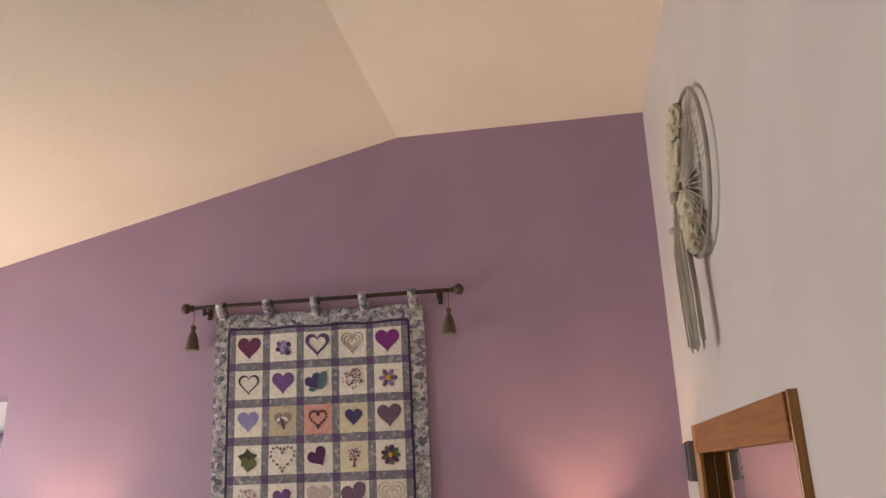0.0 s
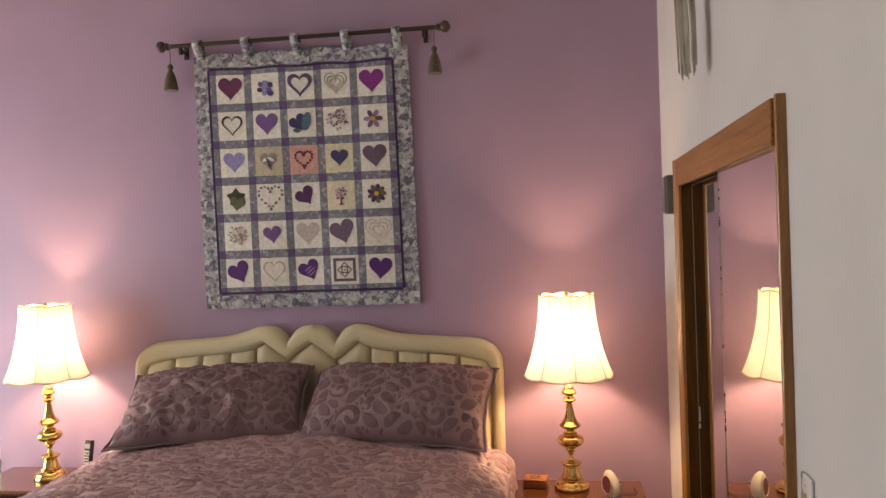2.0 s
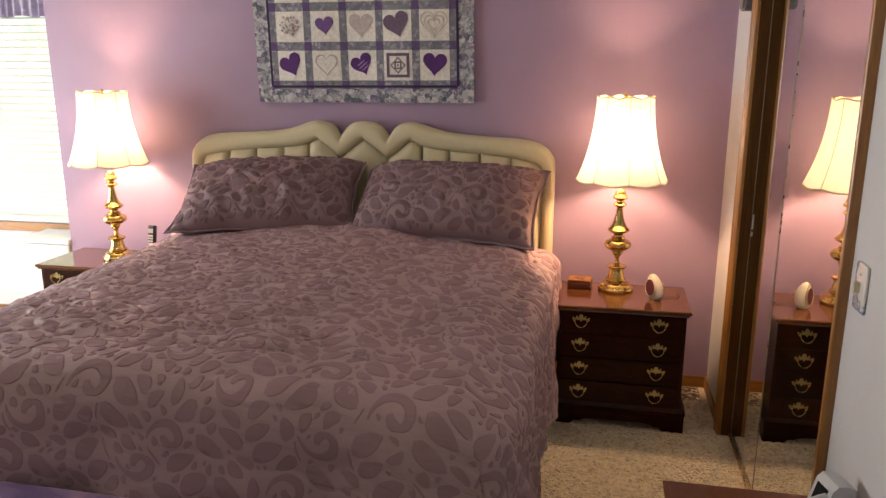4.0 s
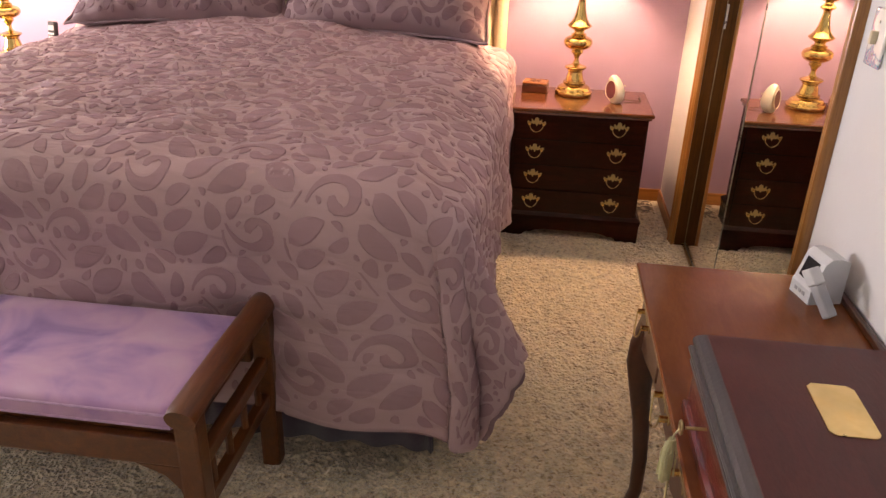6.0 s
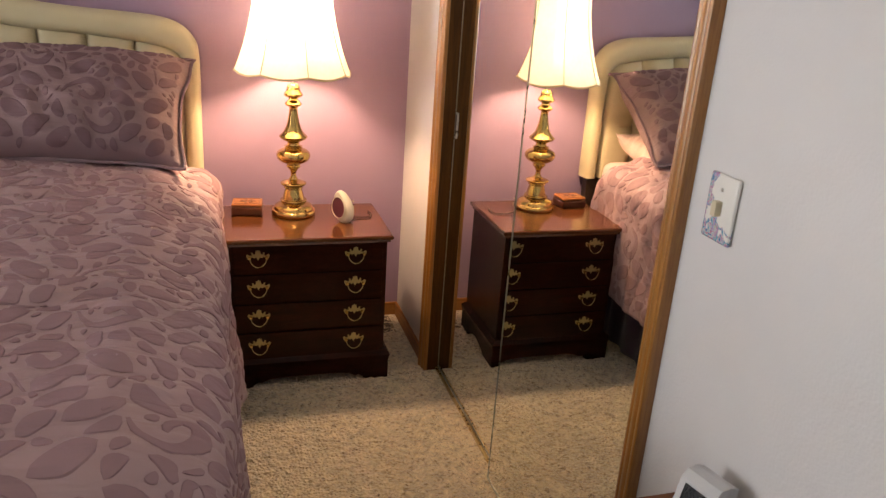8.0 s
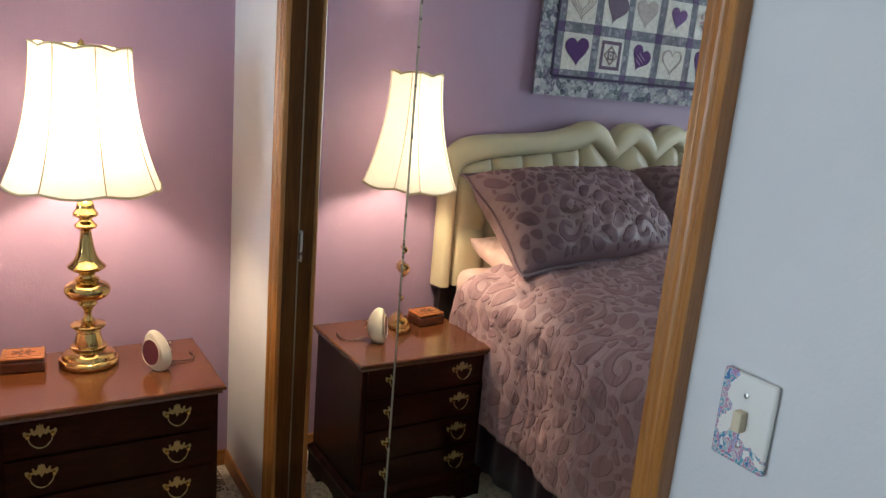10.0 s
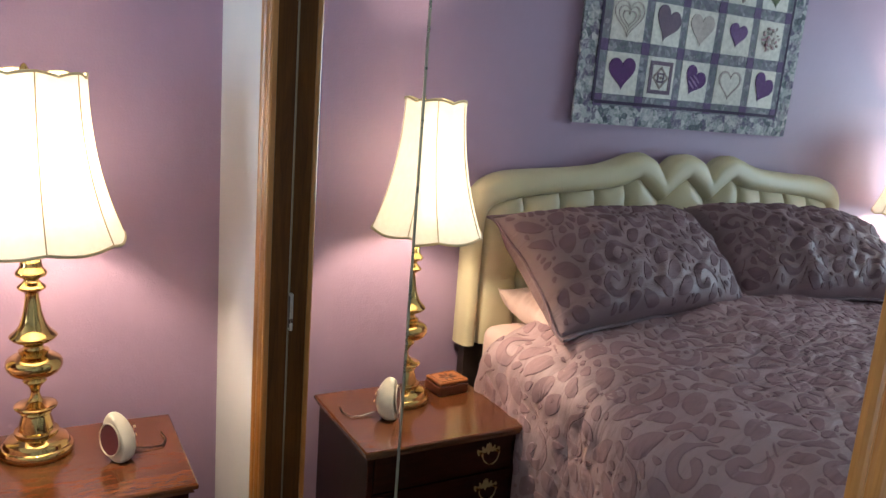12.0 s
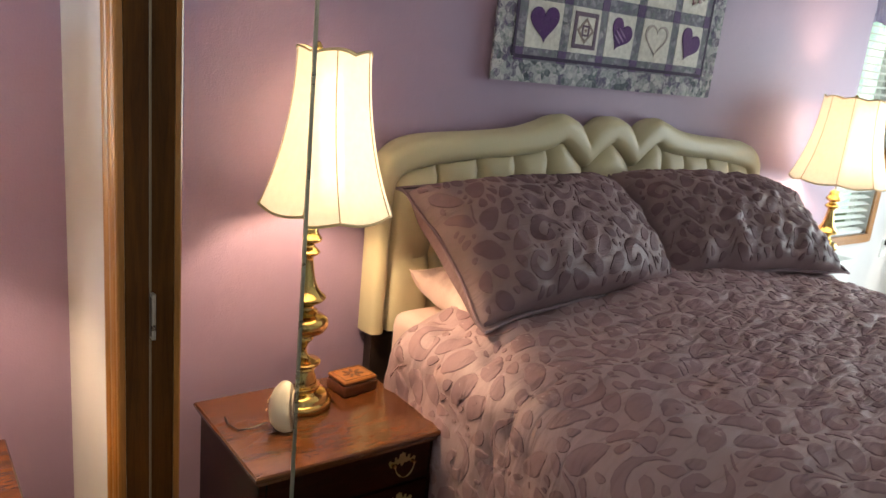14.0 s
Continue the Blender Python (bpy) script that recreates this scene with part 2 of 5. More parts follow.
def smooth_profile(points, steps=4):
    """Rounds a turned profile by a spline through its points."""
    out = []
    for i in range(len(points) - 1):
        p0, p1, p2, p3 = (Vector(points[max(0, min(len(points) - 1, i + k))]) for k in (-1, 0, 1, 2))
        for s in range(steps):
            t = s / steps
            out.append(0.5 * (2 * p1 + (p2 - p0) * t + (2 * p0 - 5 * p1 + 4 * p2 - p3) * t * t + (3 * p1 - p0 - 3 * p2 + p3) * t ** 3))
    return [tuple(p) for p in out] + [tuple(points[-1])]


def tube(points, radius, n=10, bm=None, loop=False):
    """A round bar along points; the radius may be a function of the place along it from 0 to 1."""
    bm = bm or bmesh.new()
    pts = [Vector(p) for p in points]
    rings = []
    side = None
    for i, p in enumerate(pts):
        a = pts[i - 1] if i or loop else p
        b = pts[(i + 1) % len(pts)] if i < len(pts) - 1 or loop else p
        t = (b - a).normalized()
        side = t.orthogonal().normalized() if side is None else (side - t * side.dot(t)).normalized()
        up = t.cross(side)
        r = radius(i / (len(pts) - 1)) if callable(radius) else radius
        rings.append([bm.verts.new(p + (side * math.cos(2 * math.pi * k / n) + up * math.sin(2 * math.pi * k / n)) * r) for k in range(n)])
    for a, b in zip(rings, rings[1:] + ([rings[0]] if loop else [])):
        for k in range(n):
            bm.faces.new((a[k], a[(k + 1) % n], b[(k + 1) % n], b[k]))
    if not loop:
        bm.faces.new(list(reversed(rings[0])))
        bm.faces.new(rings[-1])
    return bm


def slab(outline, depth, at=None, bm=None):
    """A flat outline of (a, b) pairs, made thick; at(a, b, d) gives the place."""
    bm = bm or bmesh.new()
    at = at or (lambda a, b, d: (a, -d, b))
    back = [bm.verts.new(at(a, b, 0.0)) for a, b in outline]
    front = [bm.verts.new(at(a, b, depth)) for a, b in outline]
    n = len(outline)
    bm.faces.new(front)
    bm.faces.new(list(reversed(back)))
    for i in range(n):
        bm.faces.new((back[i], back[(i + 1) % n], front[(i + 1) % n], front[i]))
    bmesh.ops.recalc_face_normals(bm, faces=bm.faces)
    return bm


def moulding(section, path, bm=None):
    """Sweeps a section of (out, up) pairs round a closed rectangle path (x0, x1, y0, y1) with mitred corners."""
    bm = bm or bmesh.new()
    x0, x1, y0, y1 = path
    rings = [[bm.verts.new((x, y, z)) for x, y in ((x0 - o, y0 - o), (x1 + o, y0 - o), (x1 + o, y1 + o), (x0 - o, y1 + o))] for o, z in section]
    for a, b in zip(rings, rings[1:]):
        for i in range(4):
            bm.faces.new((a[i], a[(i + 1) % 4], b[(i + 1) % 4], b[i]))
    bm.faces.new(list(reversed(rings[0])))
    bm.faces.new(rings[-1])
    bmesh.ops.recalc_face_normals(bm, faces=bm.faces)
    return bm


def part(name, bm, material, parent=None, label="", smooth=False):
    """Links a bmesh as one mesh object, under a thing or a part when one is given."""
    mesh = bpy.data.meshes.new(name)
    bm.to_mesh(mesh)
    bm.free()
    mesh.materials.append(material)
    if smooth:
        mesh.shade_smooth()
        mesh.set_sharp_from_angle(angle=radians(38))
    ob = new(name, mesh)
    ob.parent = parent
    if label:
        ob["label"] = label
    return ob


def same_part(name, source, parent, place):
    """Another part on the mesh of an earlier one."""
    ob = new(name, source.data)
    ob.parent, ob.matrix_basis = parent, place
    return ob


def thing(name, label, category, group="", place=None, kind=""):
    ob = tagged(new(name), label, category, group, kind)
    ob.empty_display_size = 0.1
    if place is not None:
        ob.matrix_basis = place
    return ob


def structure(name, bm, material, label, smooth=False):
    return tagged(part(name, bm, material, None, "", smooth), label, kind="structure")


# ---- room ----
EAST, WEST, SOUTH, RIDGE, TOP, SLOPE = 2.19, -3.3, -5.6, 0.79, 3.835, 0.2385
ALCOVE, ALCOVE_TOP, ALCOVE_BACK = -1.535, 2.465, 0.30


def roof(x):
    return TOP if x > RIDGE else TOP - SLOPE * (RIDGE - x)


structure("floor", boxed(WEST - 0.15, EAST + 0.75, SOUTH - 0.15, 0.45, -0.12, 0.0), CARPET, "beige speckled cut-pile carpet over the whole floor")

bm = slab([(WEST - 0.15, roof(WEST - 0.15)), (RIDGE, TOP), (EAST + 0.75, TOP), (EAST + 0.75, TOP + 0.15), (RIDGE, TOP + 0.15), (WEST - 0.15, roof(WEST - 0.15) + 0.15)],
          0.6 - SOUTH, lambda a, b, d: (a, 0.45 - d, b))
PILE = bmesh.new()
px0, px1, py0, py1, pile_step = 0.86, 2.165, -3.30, -0.02, 0.0075
pnx, pny = int((px1 - px0) / pile_step), int((py1 - py0) / pile_step)
pile_rows = []
for i in range(pnx + 1):
    x = px0 + (px1 - px0) * i / pnx
    pile_rows.append([])
    for j in range(pny + 1):
        y = py0 + (py1 - py0) * j / pny
        lump = noise.noise((x * 38 + 0.6 * y, y * 62, 0.0)) + 0.7 * noise.noise((x * 85, y * 85, 4.0)) + 0.35 * noise.noise((x * 9, y * 12, 8.0))
        rim = min(1.0, i / 4, (pnx - i) / 4, j / 4, (pny - j) / 4)
        pile_rows[-1].append(PILE.verts.new((x + 0.002 * noise.noise((x * 90, y * 90, 2)), y, rim * (0.0065 + 0.0062 * lump) - (1 - rim) * 0.004)))
for a, b in zip(pile_rows, pile_rows[1:]):
    for j in range(pny):
        PILE.faces.new((a[j], b[j], b[j + 1], a[j + 1]))
tagged(part("carpet_pile", PILE, CARPET, None, "", True), "tufted beige carpet pile beside the bed", "carpet", kind="stuff")

structure("ceiling", bm, CEILING, "cream textured vaulted ceiling with a ridge line")

structure("wall_north", slab([(ALCOVE, 0.0), (EAST + 0.13, 0.0), (EAST + 0.13, TOP), (RIDGE, TOP), (ALCOVE, roof(ALCOVE))], 0.45, lambda a, b, d: (a, 0.45 - d, b)),
          LAVENDER, "lavender painted wall behind the bed")
structure("wall_header", slab([(WEST, ALCOVE_TOP), (ALCOVE, ALCOVE_TOP), (ALCOVE, roof(ALCOVE)), (WEST, roof(WEST))], 0.45, lambda a, b, d: (a, 0.45 - d, b)),
          LAVENDER, "lavender wall above the window alcove")

WIN_X0, WIN_X1, WIN_Z0, WIN_Z1 = -2.70, -1.62, 0.64, 2.06
bm = boxed(WEST, WIN_X0, ALCOVE_BACK, 0.45, 0.0, ALCOVE_TOP)
block(bm, WIN_X1, ALCOVE, ALCOVE_BACK, 0.45, 0.0, ALCOVE_TOP)
block(bm, WIN_X0, WIN_X1, ALCOVE_BACK, 0.45, 0.0, WIN_Z0)
block(bm, WIN_X0, WIN_X1, ALCOVE_BACK, 0.45, WIN_Z1, ALCOVE_TOP)
structure("wall_alcove", bm, WHITE_WALL, "white wall of the window alcove")

DOOR_Y0, DOOR_Y1, DOOR_Z = -2.4, -0.3, 2.14
bm = boxed(WEST - 0.15, WEST, SOUTH - 0.15, DOOR_Y0, 0.0, 3.2)
block(bm, WEST - 0.15, WEST, DOOR_Y1, 0.45, 0.0, 3.2)
block(bm, WEST - 0.15, WEST, DOOR_Y0, DOOR_Y1, DOOR_Z, 3.2)
structure("wall_west", bm, WHITE_WALL, "plain white wall with a wide glazed opening")
structure("wall_south", slab([(WEST, 0.0), (EAST, 0.0), (EAST, TOP), (RIDGE, TOP), (WEST, roof(WEST))], 0.15, lambda a, b, d: (a, SOUTH - d, b)), WHITE_WALL, "plain white wall")

# closet opening in the east wall
OPEN_Y0, OPEN_Y1, OPEN_Z = -1.976, -0.541, 1.995
bm = boxed(EAST, EAST + 0.13, OPEN_Y1 + 0.004, 0.0, 0.0, TOP)
block(bm, EAST, EAST + 0.13, SOUTH - 0.15, OPEN_Y0 - 0.004, 0.0, TOP)
block(bm, EAST, EAST + 0.13, OPEN_Y0 - 0.004, OPEN_Y1 + 0.004, OPEN_Z + 0.004, TOP)
structure("wall_east", bm, WHITE_WALL, "white painted wall with a mirrored closet")
bm = boxed(EAST + 0.72, EAST + 0.75, OPEN_Y0 - 0.3, OPEN_Y1 + 0.3, 0.0, TOP)
block(bm, EAST + 0.13, EAST + 0.72, OPEN_Y0 - 0.33, OPEN_Y0 - 0.3, 0.0, TOP)
block(bm, EAST + 0.13, EAST + 0.72, OPEN_Y1 + 0.3, OPEN_Y1 + 0.33, 0.0, TOP)
structure("wall_closet", bm, WHITE_WALL, "plain inner walls of the closet")


def casing(name, width, length, material, place, label):
    """Moulded door casing; it lies along z, with its face towards -y, the inner edge at x = 0."""
    section = [(0, 0), (0, 0.010), (0.04, 0.0135), (0.14, 0.0145), (0.20, 0.0125), (0.25, 0.012), (0.30, 0.0145), (0.40, 0.0165), (0.52, 0.0170), (0.60, 0.0160), (0.65, 0.0145), (0.69, 0.0145), (0.74, 0.0165), (0.84, 0.0185), (0.93, 0.0185), (0.98, 0.017), (1.0, 0.012), (1.0, 0)]
    bm = slab([(a * width, b * (1 + 0.35 * a)) for a, b in section], length, lambda a, b, d: (a, -b, d))
    ob = structure(name, bm, material, label)
    ob.matrix_basis = place
    return ob


CASE_W = 0.055
casing("trim", CASE_W, 2.10, OAK, pose(EAST, OPEN_Y1, 0, 0, 0, -90) @ Matrix.Diagonal((-1, 1, 1, 1)), "honey oak closet casing with moulded face")
casing("trim", CASE_W, 2.10, OAK, pose(EAST, OPEN_Y0, 0, 0, 0, -90), "honey oak closet casing with moulded face")
structure("trim", boxed(EAST - 0.021, EAST, OPEN_Y0 + 0.002, OPEN_Y1 - 0.002, OPEN_Z - 0.012, 2.10, 0.004), OAK_ACROSS, "honey oak head casing and fascia board")
structure("trim", boxed(EAST + 0.001, EAST + 0.128, OPEN_Y1, OPEN_Y1 + 0.0035, 0.0, OPEN_Z), SHADED_JAMB, "oak closet jamb in a tone darkened for shade")
structure("trim", boxed(EAST + 0.001, EAST + 0.128, OPEN_Y0 - 0.0035, OPEN_Y0, 0.0, OPEN_Z), SHADED_JAMB, "oak closet jamb in a tone darkened for shade")
structure("trim", boxed(EAST + 0.001, EAST + 0.128, OPEN_Y0, OPEN_Y1, OPEN_Z, OPEN_Z + 0.0035), SHADED_JAMB, "oak closet head jamb in a tone darkened for shade")


def baseboard(x0, x1, y0, y1, material):
    bm = boxed(x0, x1, y0, y1, 0.0, 0.062, 0.004)
    structure("baseboard", bm, material, "narrow honey oak baseboard")


baseboard(ALCOVE, EAST - 0.002, -0.012, -0.0005, OAK_LONG)
baseboard(EAST - 0.012, EAST - 0.0005, OPEN_Y1 + CASE_W + 0.002, -0.013, OAK_ACROSS)
baseboard(EAST - 0.012, EAST - 0.0005, SOUTH, OPEN_Y0 - CASE_W - 0.002, OAK_ACROSS)
baseboard(WEST, ALCOVE - 0.002, ALCOVE_BACK - 0.012, ALCOVE_BACK - 0.0005, OAK_LONG)

# bottom track of the closet doors
structure("trim", boxed(EAST + 0.034, EAST + 0.044, OPEN_Y0 + 0.002, OPEN_Y1 - 0.002, 0.0, 0.012, 0.003), GILT_EDGE, "brass closet door track on the carpet")


SATIN_EDGE = painted("satin_bronze_edge", (0.20, 0.15, 0.09), 0.4)


def closet_door(y0, y1, x, pull_side):
    """A sliding mirrored door with a thin metal edge; its face is towards -x."""
    d = thing("closet_door", "full-height mirrored sliding closet door with thin grey metal edges", "door", "sliding closet doors", pose(x, 0, 0.013))
    tall = OPEN_Z - 0.018
    part("core_board", boxed(0.007, 0.022, y0 + 0.0024, y1 - 0.0024, 0.0061, tall - 0.0061), SHADED_JAMB, d)
    part("mirror_pane", boxed(0.0, 0.005, y0 + 0.0023, y1 - 0.0023, 0.006, tall - 0.006), MIRROR, d, "clear silver mirror")
    for a, b in ((y0, y0 + 0.0022), (y1 - 0.0022, y1)):
        part("edge_strip", boxed(-0.002, 0.022, a, b, 0.0, tall), SATIN_EDGE if pull_side and b == y1 else EDGE_METAL, d)
    for a, b in ((0.0, 0.006), (tall - 0.006, tall)):
        part("edge_strip", boxed(-0.002, 0.022, y0 + 0.003, y1 - 0.003, a, b), EDGE_METAL, d)
    if pull_side:
        py = y1 - 0.016
        bm = boxed(-0.0035, 0.0, py - 0.011, py + 0.006, 0.93, 1.022, 0.0015)
        pull = part("finger_pull", bm, STEEL, d, "slim metal finger pull")
        part("recess", boxed(-0.0052, -0.0037, py - 0.007, py + 0.002, 0.937, 1.015), DARK_METAL, pull)


SEAM = -1.262
closet_door(SEAM - 0.03, OPEN_Y1 - 0.0006, EAST + 0.046, True)
closet_door(OPEN_Y0 + 0.003, SEAM, EAST + 0.003, False)


# ---- window alcove ----
WHITE_BLIND = painted("white_blind_slat", (0.80, 0.82, 0.80), 0.5)
VALANCE_PRINT = floral_print("lilac_floral_valance", 26, [(0.30, 0.26, 0.42), (0.46, 0.42, 0.58), (0.34, 0.33, 0.45), (0.58, 0.52, 0.64)])
win = tagged(new("window_1"), "window with a honey oak frame and white blinds", kind="structure")
bm = boxed(WIN_X0 - 0.05, WIN_X0 + 0.012, ALCOVE_BACK - 0.018, ALCOVE_BACK - 0.0005, WIN_Z0 - 0.05, WIN_Z1 + 0.05, 0.003)
block(bm, WIN_X1 - 0.012, WIN_X1 + 0.05, ALCOVE_BACK - 0.018, ALCOVE_BACK - 0.0005, WIN_Z0 - 0.05, WIN_Z1 + 0.05, 0.003)
block(bm, WIN_X0 + 0.013, WIN_X1 - 0.013, ALCOVE_BACK - 0.018, ALCOVE_BACK - 0.0005, WIN_Z1 - 0.01, WIN_Z1 + 0.05, 0.003)
part("window_frame", bm, OAK, win)
part("window_sill", boxed(WIN_X0 + 0.013, WIN_X1 - 0.013, ALCOVE_BACK - 0.03, ALCOVE_BACK - 0.0005, WIN_Z0 - 0.05, WIN_Z0 + 0.006, 0.004), OAK_LONG, win, "honey oak window sill")
pane = part("pane", boxed(WIN_X0 + 0.02, WIN_X1 - 0.02, 0.415, 0.42, WIN_Z0 + 0.02, WIN_Z1 - 0.02), GLASS, win)
pane.visible_shadow = False
bm = boxed(WIN_X0, WIN_X0 + 0.03, 0.40, 0.435, WIN_Z0, WIN_Z1)
block(bm, WIN_X1 - 0.03, WIN_X1, 0.40, 0.435, WIN_Z0, WIN_Z1)
block(bm, WIN_X0 + 0.03, WIN_X1 - 0.03, 0.40, 0.435, WIN_Z0, WIN_Z0 + 0.03)
block(bm, WIN_X0 + 0.03, WIN_X1 - 0.03, 0.40, 0.435, WIN_Z1 - 0.03, WIN_Z1)
part("sash", bm, WHITE_BLIND, win)

blind = thing("window_blind", "white horizontal slat blind lowered over the window", "blind", place=pose((WIN_X0 + WIN_X1) / 2, 0.335, WIN_Z0))
half = (WIN_X1 - WIN_X0) / 2 - 0.012
part("head_rail", boxed(-half, half, -0.02, 0.02, 1.36, 1.40, 0.003), WHITE_BLIND, blind)
first = None
for i in range(30):
    place = pose(0, 0, 0.03 + i * 0.0435, 16, 0, 0)
    if first is None:
        first = part("slat", boxed(-half, half, -0.022, 0.022, -0.0012, 0.0012), WHITE_BLIND, blind)
        first.matrix_basis = place
    else:
        same_part("slat", first, blind, place)
for x in (-half * 0.6, half * 0.6):
    part("ladder_cord", tube([(x, -0.02, 0.01), (x, -0.02, 1.37)], 0.0012, 5), WHITE_BLIND, blind)
part("bottom_rail", boxed(-half, half, -0.018, 0.018, 0.004, 0.02, 0.003), WHITE_BLIND, blind)

valance = thing("valance", "gathered lilac floral fabric valance over the window", "curtain", place=pose((WIN_X0 + WIN_X1) / 2, 0.255, 1.935))
bm = bmesh.new()
rows = []
for j in range(9):
    z = 0.335 * j / 8
    rows.append([])
    for i in range(241):
        u = i / 240
        pinch = 0.35 + 0.65 * abs(z - 0.265) / 0.265 if z < 0.3 else 0.6
        y = 0.014 * math.sin(u * 150 + 1.5 * math.sin(u * 21)) * pinch - 0.014 * pinch + 0.006 * noise.noise((u * 30, z * 5, 0))
        rows[-1].append(bm.verts.new((-0.60 + 1.20 * u, y, z + 0.006 * math.sin(u * 37) * (1 - j / 8))))
for a, b in zip(rows, rows[1:]):
    for i in range(240):
        bm.faces.new((a[i], a[i + 1], b[i + 1], b[i]))
gathered = part("gathered_cloth", bm, VALANCE_PRINT, valance, smooth=True)
gathered.modifiers.new("cloth", "SOLIDIFY").thickness = 0.003
part("rod", tube([(-0.61, 0.005, 0.275), (0.61, 0.005, 0.275)], 0.009), WHITE_BLIND, valance)

WHITE_LAMINATE = painted("white_laminate", (0.70, 0.76, 0.76), 0.35, vary=0.1)
hamper = thing("storage_chest", "low white chest under the window", "chest", place=pose(-1.724, 0.13, 0))
part("body", boxed(-0.170, 0.170, -0.14, 0.13, 0.0, 0.585, 0.006), WHITE_LAMINATE, hamper)
part("lid", boxed(-0.180, 0.180, -0.15, 0.135, 0.588, 0.618, 0.006), WHITE_LAMINATE, hamper)

outlet = thing("wall_outlet", "white wall outlet with a black plug", "outlet", place=pose(-3.02, ALCOVE_BACK, 0.52))
part("cover_plate", boxed(-0.04, 0.04, -0.006, -0.0005, -0.065, 0.065, 0.002), WHITE_LAMINATE, outlet)
part("plug", boxed(-0.02, 0.02, -0.04, -0.0065, 0.02, 0.06, 0.006), DARK_METAL, outlet, "black plug")

sheet = bmesh.new()
bmesh.ops.create_grid(sheet, x_segments=1, y_segments=1, size=13)
garden = tagged(part("backdrop", sheet, garden_glow(1.7)), "bright sunlit trees and sky behind the window", kind="structure")
garden.matrix_basis = pose(-6, 4.2, 1, 90, 0, 0)
sheet = bmesh.new()
bmesh.ops.create_grid(sheet, x_segments=2, y_segments=2, size=400)
LAWN = painted("lawn", (0.06, 0.10, 0.035), 0.9, 40, 0.01, 0.3)
tagged(part("ground", sheet, LAWN), "green lawn outside", kind="structure").location = (0, 0, -0.4)


# ---- bed ----
BED_X = 0.36
PINK = cloth("pale_pink_sheet", (0.70, 0.50, 0.45), 0.05, 1200)
SKIRT = cloth("dark_purple_bed_skirt", (0.045, 0.02, 0.045), 0.15)
CREAM_VINYL = painted("cream_upholstery", (0.60, 0.53, 0.35), 0.42, 300, 0.0004, 0.04)
# ground tone raised above the leaves': some satin sheen is put into its colour
MAUVE = matelasse("mauve_sheen_ground", (0.435, 0.292, 0.304), True, 0.46, 0.4)
MAUVE_LEAF = matelasse("mauve_matt_leaf", (0.348, 0.218, 0.240), True, 0.68)
# the comforter's cloth again, darkened in colour for the pillows' shaded faces
SHADED_SHAM = matelasse("shaded_mauve_sham", (0.262, 0.167, 0.178), rough=0.48, gloss=0.35)
SHADED_SHAM_LEAF = matelasse("shaded_mauve_sham_leaf", (0.188, 0.112, 0.125), rough=0.68)
PIPING = cloth("dark_mauve_piping", (0.22, 0.135, 0.155))

bed = thing("bed", "king-size bed with pale pink sheets and a dark skirt", "bed", place=pose(BED_X, 0, 0))
part("mattress", boxed(-0.955, 0.955, -2.09, -0.11, 0.44, 0.752, 0.06, 4), PINK, bed, "mattress in a pale pink sheet", True)
part("box_spring", boxed(-0.95, 0.95, -2.08, -0.11, 0.20, 0.435, 0.02), PINK, bed)
bm = bmesh.new()
pts = []
for k in range(600):
    s = k / 599 * 6.0
    x, y = (0.955, -0.12 - s) if s < 2.0 else ((0.955 - (s - 2.0) * 0.955, -2.10) if s < 4.0 else (-0.955, -2.10 + (s - 4.0)))
    o = 0.010 * math.sin(s * 60 + 2 * math.sin(s * 7))
    pts.append((x + (o if s < 2 else (-o if s > 4 else 0)), y + (o if 2 <= s <= 4 else 0)))
low = [bm.verts.new((x * 1.005, y, 0.015)) for x, y in pts]
high = [bm.verts.new((x, y, 0.30)) for x, y in pts]
for i in range(599):
    bm.faces.new((low[i], low[i + 1], high[i + 1], high[i]))
skirt = part("bed_skirt", bm, SKIRT, bed, "dark purple gathered bed skirt", True)
skirt.modifiers.new("cloth", "SOLIDIFY").thickness = 0.004
for x, y in ((-0.85, -0.25), (0.85, -0.25), (-0.85, -1.95), (0.85, -1.95)):
    part("leg", boxed(x - 0.03, x + 0.03, y - 0.03, y + 0.03, 0.0, 0.20), DARK_METAL, bed)

# headboard: a padded border with three crests round buttoned channels
OUTER = [(0.0, 1.363), (0.055, 1.355), (0.097, 1.330), (0.120, 1.300), (0.131, 1.281), (0.134, 1.281), (0.146, 1.302), (0.165, 1.328), (0.200, 1.352), (0.255, 1.363), (0.31, 1.354), (0.365, 1.335), (0.46, 1.312), (0.61, 1.298), (0.755, 1.290), (0.868, 1.280), (0.939, 1.257), (0.985, 1.215), (1.006, 1.145), (1.006, 0.90), (1.006, 0.66)]
INNER = [(0.0, 1.259), (0.012, 1.252), (0.062, 1.219), (0.110, 1.182), (0.131, 1.172), (0.150, 1.180), (0.195, 1.213), (0.245, 1.254), (0.262, 1.259), (0.30, 1.240), (0.36, 1.225), (0.46, 1.213), (0.605, 1.203), (0.75, 1.189), (0.866, 1.171), (0.917, 1.154), (0.940, 1.121), (0.945, 1.066), (0.945, 0.90), (0.945, 0.66)]


def resample(points, n):
    p = [Vector(q) for q in smooth_profile(points, 5)]
    d = [0.0]
    for a, b in zip(p, p[1:]):
        d.append(d[-1] + (b - a).length)
    return [Vector((np.interp(s, d, [q[0] for q in p]), np.interp(s, d, [q[1] for q in p]))) for s in np.linspace(0, d[-1], n)]


